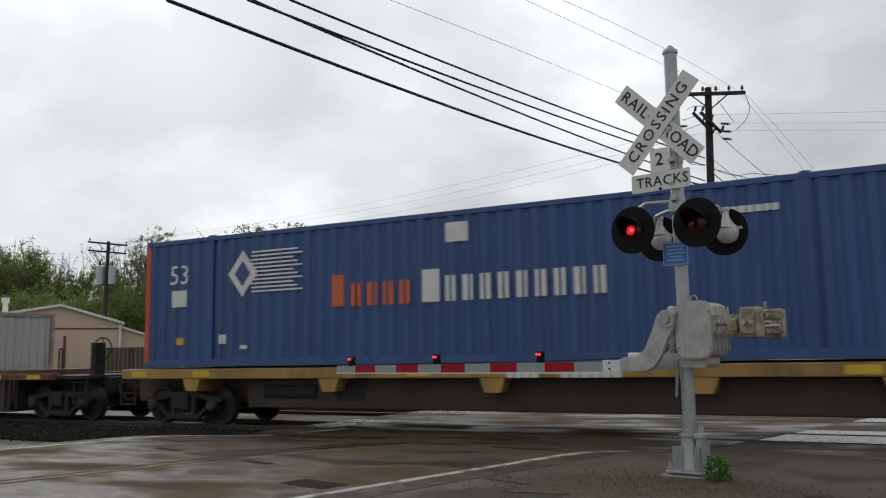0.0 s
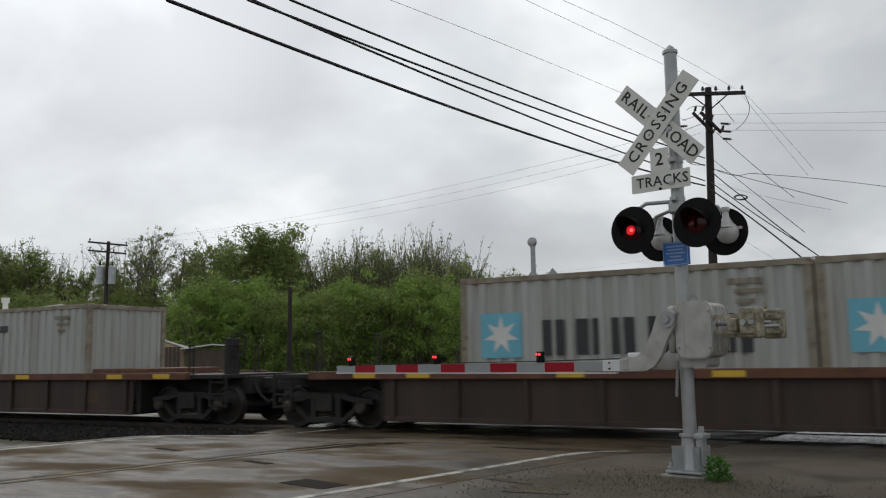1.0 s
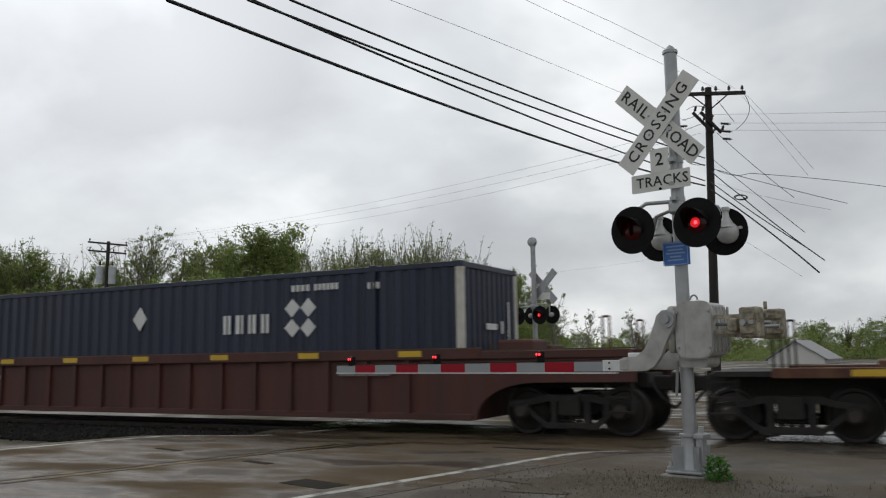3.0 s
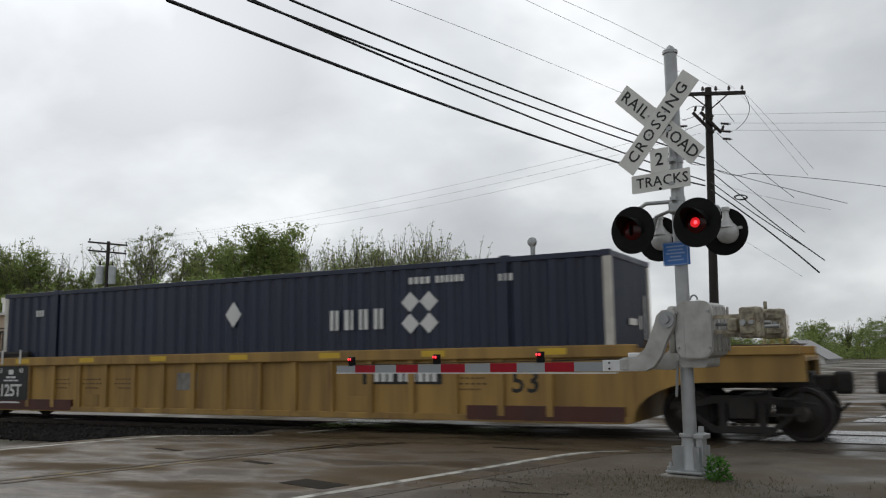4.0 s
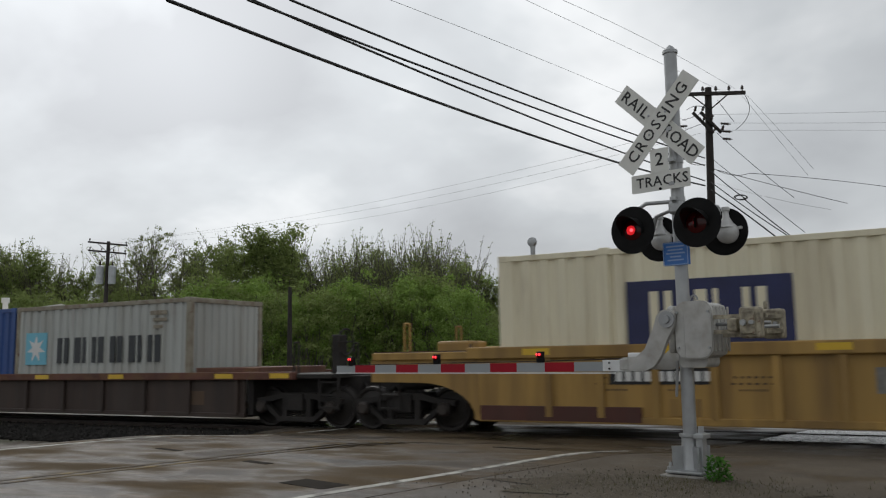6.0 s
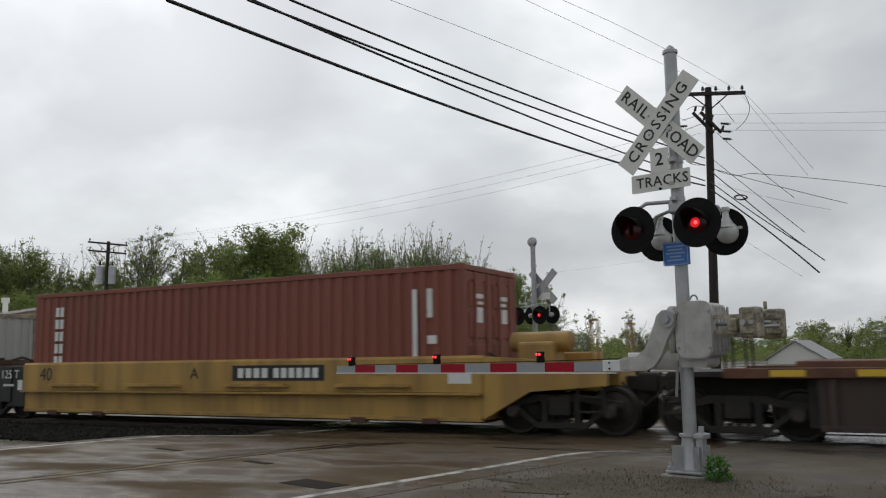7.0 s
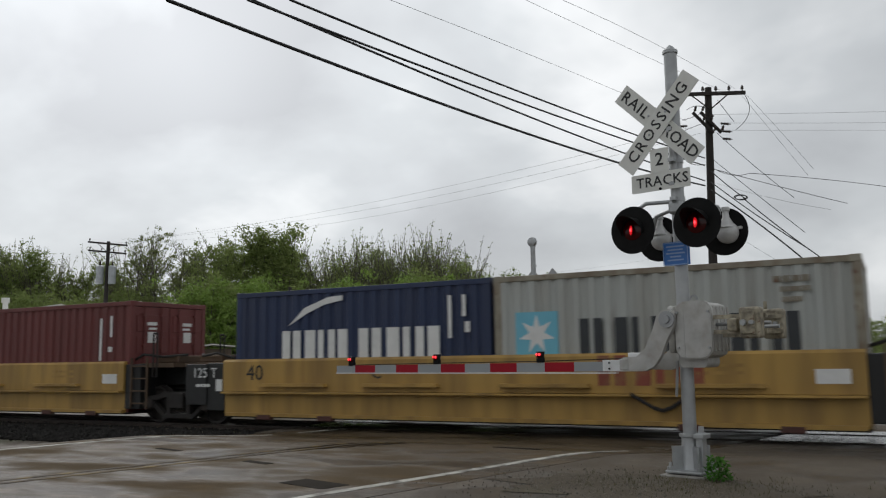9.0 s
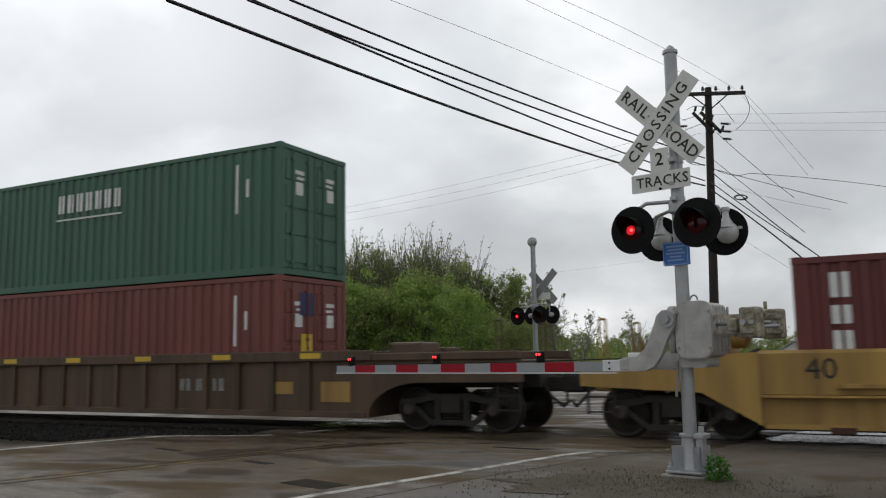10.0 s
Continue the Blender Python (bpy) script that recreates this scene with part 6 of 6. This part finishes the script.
coil.location = (-3.87, 27.27, 6.06)

# ---- the beige building, fence, shed ----
house = thing("metal_building", pose(-41.89, 32.05, 0, 0, 0, 54), "beige metal-clad building with a low gable and lean-to", "building")
b = Build().prism([(-9, -0.4), (3.3, -0.4), (3.3, 3.5), (0, 4.45), (-9, 2.9)], 0, 14)
part("wall", b, "beige", house, "beige ribbed metal wall")
for s in (0, 1):
    q = [(0, 4.47), (3.42, 3.46), (3.42, 3.6), (0, 4.62)] if s else [(0, 4.47), (-9.2, 2.87), (-9.2, 3.0), (0, 4.62)]
    part("roof", Build().prism(q, -0.25, 14.2), "trim_white", house, "pale sheet-metal roof with white edge")
part("belt_trim", Build().box(-9, 3.2, -0.04, 0.0, 3.18, 3.26), "fence_wood", house)
rib = Build().box(-0.02, 0.02, -0.015, 0.0, 0, 2.85).mesh("wall_rib", M["beige"])
for k in range(36):
    o = part("wall_rib", rib, "beige", house)
    o.location.x = -8.9 + k * 0.35
part("downpipe", Build().box(3.15, 3.27, -0.1, 0.0, 0, 3.45, 0.01), "trim_white", house)
part("lean_to", Build().prism([(3.3, -0.4), (7.0, -0.4), (7.0, 2.05), (3.3, 3.25)], 0.6, 6), "beige", house, "beige lean-to wall")
part("lean_roof", Build().prism([(3.3, 3.27), (7.2, 2.0), (7.2, 2.12), (3.3, 3.4)], 0.4, 6.2), "trim_white", house)
part("vent_pipe", Build().tube((-2.9, 2.5, 3.6), (-2.9, 2.5, 4.85), 0.15, n=14).tube((-2.9, 2.5, 4.8), (-2.9, 2.5, 5.1), 0.22, n=14), "trim_white", house, "white roof vent pipe")
for k in (-1.2, 0.2):
    part("door_post", Build().box(k, k + 0.15, -0.06, 0.0, 0, 2.8), "fence_wood", house)
fence = thing("board_fence", pose(-36.2, 32.6, 0, 0, 0, 48), "brown weathered board fence beside the building", "fence")
board = Build().box(-0.1, 0.1, -0.015, 0.015, -0.3, 2.05).mesh("board", M["fence_wood"])
for k in range(21):
    o = part("board", board, "fence_wood", fence)
    o.location.x = -2.1 + k * 0.21
shed = thing("shed", pose(-35.6, 37.2, 0, 0, 0, 45), "small dark shed with a pale sheet roof", "shed")
part("wall", Build().box(-1.2, 1.4, 0, 3, -0.3, 1.95), "fence_wood", shed)
part("roof", Build().prism([(-1.5, 2.0), (0.3, 2.25), (1.6, 2.12), (1.6, 2.05), (0.3, 2.17), (-1.5, 1.92)], -0.2, 3.2), "trim_white", shed)
cottage = thing("cottage", pose(-10.4, 108.5, -1.53, 0, 0, -8), "small white gabled cottage far behind the tracks", "house")
part("wall", Build().prism([(-3.2, -0.4), (3.2, -0.4), (3.2, 1.9), (0, 3.9), (-3.2, 1.9)], 0, 8), "trim_white", cottage)
for s in (-1, 1):
    part("roof", Build().prism([(0, 3.95), (s * 3.6, 1.7), (s * 3.6, 1.85), (0, 4.12)], -0.3, 8.3), "roof_grey", cottage)


# ---- trees ----
class Grower:
    """Collects the wood and the leaves of one tree or bush."""

    def __init__(self, seed, leaf_size):
        self.r, self.wood, self.leaf, self.size = random.Random(seed), Build(), Build(), leaf_size

    def jitter(self, k):
        return Vector((self.r.gauss(0, k), self.r.gauss(0, k), self.r.gauss(0, k)))

    def limb(self, p, d, length, r0, r1, steps=4, bend=0.13, lift=0.0, n=5):
        """A tapering, wandering branch; gives back its points."""
        pts, d = [p], d.normalized()
        for k in range(steps):
            d = (d + self.jitter(bend) + Vector((0, 0, lift))).normalized()
            q = p + d * length / steps
            self.wood.tube(p, q, r0 + (r1 - r0) * k / steps, r0 + (r1 - r0) * (k + 1) / steps, n=n, caps=False)
            p = q
            pts.append(p)
        return pts, d

    def leaf_at(self, c, way, s, long=0.5):
        m = way.to_track_quat("Z", "Y").to_matrix() @ Matrix.Rotation(self.r.uniform(0, 6.3), 3, "Z")
        self.leaf.add([c + m @ Vector(v) * s for v in ((-0.5, 0, 0), (0, -0.3 * long * 2, 0.1), (0.5, 0, 0), (0, 0.3 * long * 2, 0.1))], [(0, 1, 2, 3)])

    def clump(self, c, radius, count):
        """A loose tuft of leaves that face out from its middle."""
        for _ in range(count):
            o = self.jitter(0.52)
            if o.length > 1.25:
                continue
            o.z *= 0.72
            way = o.normalized() * 0.8 + self.jitter(0.4) + Vector((0, 0, 0.45))
            self.leaf_at(c + o * radius, way, self.size * self.r.uniform(0.6, 1.4))


def finish(g, name, height, leaf_mat, bark, label):
    top = sorted(v[2] for v in g.leaf.v)[int(len(g.leaf.v) * 0.985)]
    k = height / top
    for b in (g.wood, g.leaf):
        b.v = [(x * k, y * k, z * k) for x, y, z in b.v]
    t = thing(name, None, label, "tree", "trees behind the tracks")
    part("trunk", g.wood, bark, t)
    part("crown", g.leaf, leaf_mat, t)
    return t


def around(r, turn, rise):
    return Vector((math.cos(turn) * math.cos(rise), math.sin(turn) * math.cos(rise), math.sin(rise)))


def broad_tree(seed, height, leaf_mat, density, tuft, label, reach=0.30, leaf_size=0.21, bark="bark"):
    """A round-headed tree: leader, rising limbs, side branches and twigs; tufts of leaves with sky between them."""
    g = Grower(seed, leaf_size)
    r = g.r
    stem, d = g.limb(Vector((0, 0, -0.3)), Vector((r.uniform(-0.08, 0.08), r.uniform(-0.08, 0.08), 1)), height * 0.86, 0.17, 0.04, 9, 0.07, 0.05, 7)
    for k in range(13):
        f = 0.24 + 0.72 * k / 12
        i = f * 9
        p = stem[int(i)].lerp(stem[min(9, int(i) + 1)], i % 1)
        rise = radians(r.uniform(28, 48) + 22 * f)
        length = height * reach * (1.12 - 0.72 * max(0, f - 0.35) / 0.65) * r.uniform(0.75, 1.2)
        limb, ld = g.limb(p, around(r, k * 2.4 + r.uniform(-0.4, 0.4), rise), length, 0.075 * (1.25 - f), 0.022, 5, 0.14, 0.06)
        for j in range(6):
            q = limb[1 + min(4, int(j * 0.84))]
            bd = (ld + g.jitter(0.62) + Vector((0, 0, 0.22))).normalized()
            side, sd = g.limb(q, bd, length * r.uniform(0.28, 0.5), 0.022, 0.011, 3, 0.16, 0.06, 4)
            for _ in range(3):
                tw, td = g.limb(side[r.randint(1, 3)], (sd + g.jitter(0.6) + Vector((0, 0, 0.35))).normalized(), r.uniform(0.5, 1.15), 0.012, 0.006, 2, 0.15, 0.05, 3)
                if r.random() < density:
                    g.clump(tw[-1], tuft * r.uniform(0.6, 1.3), int(26 * r.uniform(0.6, 1.3)))
            if r.random() < density:
                g.clump(side[-1], tuft * r.uniform(0.8, 1.3), 30)
    return finish(g, "tree", height, leaf_mat, bark, label)


def fan_tree(seed, height, leaf_mat, label, shoots=26, leaf_size=0.2):
    """Several stems from one foot, each ending in a brush of long rising shoots with small leaves along them."""
    g = Grower(seed, leaf_size)
    r = g.r
    for k in range(6):
        lean = around(r, k * 2.4 + r.uniform(-0.5, 0.5), radians(r.uniform(68, 86)))
        stem, d = g.limb(Vector((r.uniform(-0.4, 0.4), r.uniform(-0.4, 0.4), -0.3)), lean, height * r.uniform(0.5, 0.68), 0.1, 0.045, 6, 0.06, 0.04)
        for j in range(shoots):
            q = stem[r.randint(2, 6)]
            out = Vector((d.x, d.y, 0)) * 1.2 + Vector((r.gauss(0, 0.34), r.gauss(0, 0.34), 1))
            sh, sd = g.limb(q, out, height * r.uniform(0.2, 0.42), 0.036, 0.01, 4, 0.05, 0.06, 3)
            for a, b in zip(sh, sh[1:]):
                for _ in range(6):
                    c = a.lerp(b, r.random()) + g.jitter(0.1)
                    g.leaf_at(c, Vector((r.gauss(0, 1), r.gauss(0, 1), 0.5)), g.size * r.uniform(0.6, 1.3), 0.36)
            if q is not stem[6]:
                g.clump(sh[1], 0.5, 22)
    return finish(g, "tree", height, leaf_mat, "bark", label)


def bush(seed, height, leaf_mat, label, leaf_size=0.2, wide=0.52):
    """A leafy young tree clothed to the ground: overlapping leaf tufts over an uneven dome of stems."""
    g = Grower(seed, leaf_size)
    r = g.r
    for k in range(10):
        stem, d = g.limb(Vector((r.uniform(-0.5, 0.5), r.uniform(-0.5, 0.5), -0.3)), around(r, k * 2.4, radians(r.uniform(48, 86))), height * r.uniform(0.6, 0.95), 0.06, 0.012, 5, 0.1, 0.08, 4)
        for q in stem[2:]:
            tw, td = g.limb(q, d + g.jitter(0.5), height * r.uniform(0.08, 0.2), 0.014, 0.006, 2, 0.12, 0.08, 3)
            g.clump(tw[-1], height * 0.085 * r.uniform(0.7, 1.3), 40)
    for k in range(95):
        f = r.random() ** 0.8
        a = r.uniform(0, 6.3)
        rad = height * wide * math.sqrt(max(0.05, 1 - f * f)) * (0.82 + 0.16 * math.sin(a * 3 + seed) + r.uniform(-0.12, 0.12))
        g.clump(Vector((math.cos(a) * rad, math.sin(a) * rad, 0.25 + f * height * 0.86)), height * 0.1 * r.uniform(0.6, 1.25), 52)
    return finish(g, "shrub", height, leaf_mat, "bark", label)


TREE = "leafing spring tree behind the tracks"
kinds = {
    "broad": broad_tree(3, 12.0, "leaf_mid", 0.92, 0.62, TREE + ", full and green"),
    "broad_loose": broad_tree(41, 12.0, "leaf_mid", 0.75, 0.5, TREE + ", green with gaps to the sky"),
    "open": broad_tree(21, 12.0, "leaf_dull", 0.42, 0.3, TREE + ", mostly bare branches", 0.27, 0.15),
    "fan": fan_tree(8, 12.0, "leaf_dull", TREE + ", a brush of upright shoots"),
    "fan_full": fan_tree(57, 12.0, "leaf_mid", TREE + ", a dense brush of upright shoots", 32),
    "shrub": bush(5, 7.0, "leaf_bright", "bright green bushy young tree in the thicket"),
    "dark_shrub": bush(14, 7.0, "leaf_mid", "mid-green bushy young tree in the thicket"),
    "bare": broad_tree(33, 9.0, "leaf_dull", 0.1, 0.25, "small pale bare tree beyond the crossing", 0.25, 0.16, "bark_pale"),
}
BASE = {"broad": 12.0, "broad_loose": 12.0, "open": 12.0, "fan": 12.0, "fan_full": 12.0, "shrub": 7.0, "dark_shrub": 7.0, "bare": 9.0}
PLANT = {k: [] for k in kinds}


def along(side, depth):
    """A place at that depth from the road's edge, on a heading side of the middle (as a tangent)."""
    f = Vector((math.sin(YAW), math.cos(YAW), 0))
    r = Vector((math.cos(YAW), -math.sin(YAW), 0))
    return (f + r * side) * depth


def plant(kind, side, depth, height):
    p = along(side, depth)
    PLANT[kind].append((p.x, p.y, height / BASE[kind]))


# how the height of the thicket rises and falls along its length
CREST = ((-0.62, 11.6), (-0.533, 11.8), (-0.472, 11.4), (-0.445, 11.0), (-0.423, 9.8), (-0.403, 10.2), (-0.387, 12.0), (-0.34, 13.5), (-0.31, 12.4), (-0.282, 12.0),
         (-0.24, 13.7), (-0.214, 14.1), (-0.187, 13.4), (-0.163, 12.2), (-0.15, 10.9), (-0.135, 11.0), (-0.101, 13.0), (-0.07, 12.4), (-0.03, 13.6), (0.0, 12.4),
         (0.028, 11.0), (0.045, 9.5), (0.078, 9.0), (0.098, 8.5), (0.115, 7.3), (0.134, 5.6))
rnd = random.Random(77)


def crest(side, depth):
    return float(np.interp(side, [c[0] for c in CREST], [c[1] for c in CREST])) * depth / 77


for start, end, step, near_, names in ((-0.58, -0.43, 0.021, 82, ("fan_full", "broad", "fan", "broad_loose")), (-0.395, -0.29, 0.026, 77, ("open",)),
                                       (-0.27, -0.16, 0.024, 76, ("broad_loose", "broad", "broad_loose")), (-0.155, 0.03, 0.0165, 77, ("fan", "fan_full")),
                                       (0.048, 0.13, 0.02, 78, ("broad_loose", "broad"))):
    n = int((end - start) / step) + 1
    for k in range(n):
        side, depth = start + k * step + rnd.uniform(-0.004, 0.004), near_ + rnd.uniform(-1.5, 1.5)
        plant(names[k % len(names)], side, depth, crest(side, depth) * rnd.uniform(0.95, 1.02) * (0.87 if names[0] == "fan" else 1.0))
for k in range(26):
    side, depth = -0.59 + k * 0.027 + rnd.uniform(-0.006, 0.006), rnd.uniform(88, 95)
    plant("broad" if k % 3 else "fan_full", side, depth, crest(side, depth) * rnd.uniform(0.78, 0.9))
for side, depth, height in ((0.135, 60, 6.4), (0.165, 75, 5.5), (0.228, 70, 5.2)):
    plant("bare", side, depth, height)
for k in range(34):
    side = -0.58 + k * 0.0208 + rnd.uniform(-0.006, 0.006)
    low = 1.0 if side < 0.03 else 0.72
    depth = rnd.uniform(58, 68) if side > -0.3 else rnd.uniform(72, 78)
    plant("shrub" if -0.3 < side < 0.02 and k % 3 else "dark_shrub", side, depth, rnd.uniform(5.2, 8.2) * low)
for k in range(40):
    side = 0.12 + k * 0.0145 + rnd.uniform(-0.008, 0.008)
    plant("dark_shrub" if k % 4 else "fan_full", side, rnd.uniform(140, 185), rnd.uniform(3.5, 6.5) * (1.15 if side > 0.4 else 1.0))
for kind, places in PLANT.items():
    for k, (x, y, s) in enumerate(places):
        o = kinds[kind] if k == 0 else copy_thing(kinds[kind], Matrix())
        o.matrix_basis = Matrix.LocRotScale((x, y, -0.27), Euler((0, 0, k * 2.4)), (s, s, s))

# undergrowth that fills the foot of the thicket
b = Build()
for k in range(34000):
    tang, d = rnd.uniform(-0.60, 0.13), rnd.uniform(74, 96)
    q = along(tang, d)
    z = abs(rnd.gauss(0, 1)) * 2.3 * (1 + 0.35 * math.sin(tang * 61))
    way = Vector((rnd.gauss(0, 0.5) - q.x / d * 0.8, rnd.gauss(0, 0.5) - q.y / d * 0.8, 0.5 + rnd.gauss(0, 0.4)))
    m = way.to_track_quat("Z", "Y").to_matrix()
    b.add([Vector((q.x, q.y, z - 0.25)) + m @ Vector(v) * rnd.uniform(0.25, 0.55) for v in ((-0.5, 0, 0), (0, -0.35, 0.1), (0.5, 0, 0), (0, 0.35, 0.1))], [(0, 1, 2, 3)])
for k in range(22000):
    tang, d = rnd.uniform(0.1, 0.72), rnd.uniform(140, 200)
    q = along(tang, d)
    z = abs(rnd.gauss(0, 1)) * 1.7 * (1 + 0.4 * math.sin(tang * 47))
    way = Vector((rnd.gauss(0, 0.5) - q.x / d * 0.8, rnd.gauss(0, 0.5) - q.y / d * 0.8, 0.5 + rnd.gauss(0, 0.4)))
    m = way.to_track_quat("Z", "Y").to_matrix()
    b.add([Vector((q.x, q.y, z - 0.25)) + m @ Vector(v) * rnd.uniform(0.3, 0.6) for v in ((-0.5, 0, 0), (0, -0.35, 0.1), (0.5, 0, 0), (0, 0.35, 0.1))], [(0, 1, 2, 3)])
tagged(part("undergrowth", b, "leaf_mid"), "tangled green undergrowth below the trees", "undergrowth", kind="stuff")

# far wood that closes the view at the horizon
b = Build()
rnd = random.Random(5)
for k in range(26000):
    a = rnd.uniform(-1.75, 1.75)
    d = rnd.uniform(260, 300)
    z = abs(rnd.gauss(0, 1)) * 2.6 * (1 + 0.5 * math.sin(a * 23) + 0.3 * math.sin(a * 57))
    c = Vector((math.sin(a) * d, math.cos(a) * d, z))
    m = Euler((rnd.uniform(0, 3), rnd.uniform(0, 3), rnd.uniform(0, 3))).to_matrix()
    b.add([c + m @ Vector(v) * 1.2 for v in ((-0.5, 0, 0), (0, -0.4, 0), (0.5, 0, 0), (0, 0.4, 0))], [(0, 1, 2, 3)])
tagged(part("far_wood", b, "leaf_dull"), "hazy low wood along the horizon", "wood", kind="stuff")

# tall weed at the signal's foot and thin grass around it
weed = thing("weed", pose(-1.62, 8.72, 0), "bright green leafy weed at the foot of the signal", "weed")
part("stems", Build().path([(0, 0, 0), (0.02, 0, 0.12), (0.0, 0.02, 0.22)], 0.006, 5).path([(0, 0, 0), (-0.06, 0, 0.1), (-0.09, 0, 0.17)], 0.006, 5).path([(0, 0, 0), (0.07, 0, 0.09), (0.1, 0, 0.15)], 0.006, 5), "leaf_weed", weed)
b = Build()
rnd = random.Random(2)
for k in range(260):
    a, h = rnd.uniform(0, 6.3), rnd.uniform(0.01, 0.23)
    r = 0.13 * math.sqrt(rnd.random()) * (1.15 - h * 2)
    m = Euler((rnd.uniform(-0.9, 0.9), rnd.uniform(-0.9, 0.9), a)).to_matrix()
    s = rnd.uniform(0.03, 0.065)
    b.add([Vector((math.cos(a) * r, math.sin(a) * r, h)) + m @ Vector(v) * s for v in ((-0.5, 0, 0), (0, -0.28, 0.08), (0.6, 0, 0), (0, 0.28, 0.08))], [(0, 1, 2, 3)])
part("leaves", b, "leaf_weed", weed)
b = Build()
for k in range(900):
    x, y = -1.9 + rnd.gauss(0, 0.6), 8.35 + rnd.gauss(0, 0.35)
    h, a = rnd.uniform(0.015, 0.05), rnd.uniform(0, 6.3)
    w = Vector((math.cos(a), math.sin(a), 0)) * 0.004
    c = Vector((x, y, -0.004))
    b.add([c - w, c + w, c + Vector((rnd.uniform(-0.02, 0.02), rnd.uniform(-0.02, 0.02), h))], [(0, 1, 2)])
tagged(part("grass_tufts", b, "grass"), "thin dry grass tufts in the gravel around the signal", "grass", kind="stuff")


# ---- what moves ----
SPEED, SLOWING = 26.661, -0.01387


def motions():
    for t, x, z in TRAIN:
        rows = []
        for k in range(5):
            s = k * 2.5
            rows.append((s, pose(x + SPEED * s + 0.5 * SLOWING * (s - 5) ** 2, TRACK_Y, z)))
        walk(t, rows)
    # the flashers wink in turn: each lamp's bulb swings edge-on when it is off
    for sig, flip in ((signal, 1), (far_signal, -1)):
        for o in sig.children_recursive:
            if not o.name.startswith("bulb"):
                continue
            home = o.matrix_basis.copy()
            on_left = home.translation.x * flip < 0
            away = home @ pose(0, 0, 0, 0, 0, -86)
            lit = on_left
            rows = [(0, home if lit else away)]
            for k in range(16):
                s = 0.10 + 0.6357 * k
                now, then = (home, away) if lit else (away, home)
                if s > 0.07:
                    rows.append((s - 0.034, now))
                rows.append((s + 0.034, then))
                lit = not lit
            rows.append((10, home if lit else away))
            walk(o, [r for r in rows if r[0] <= 10])


motions()
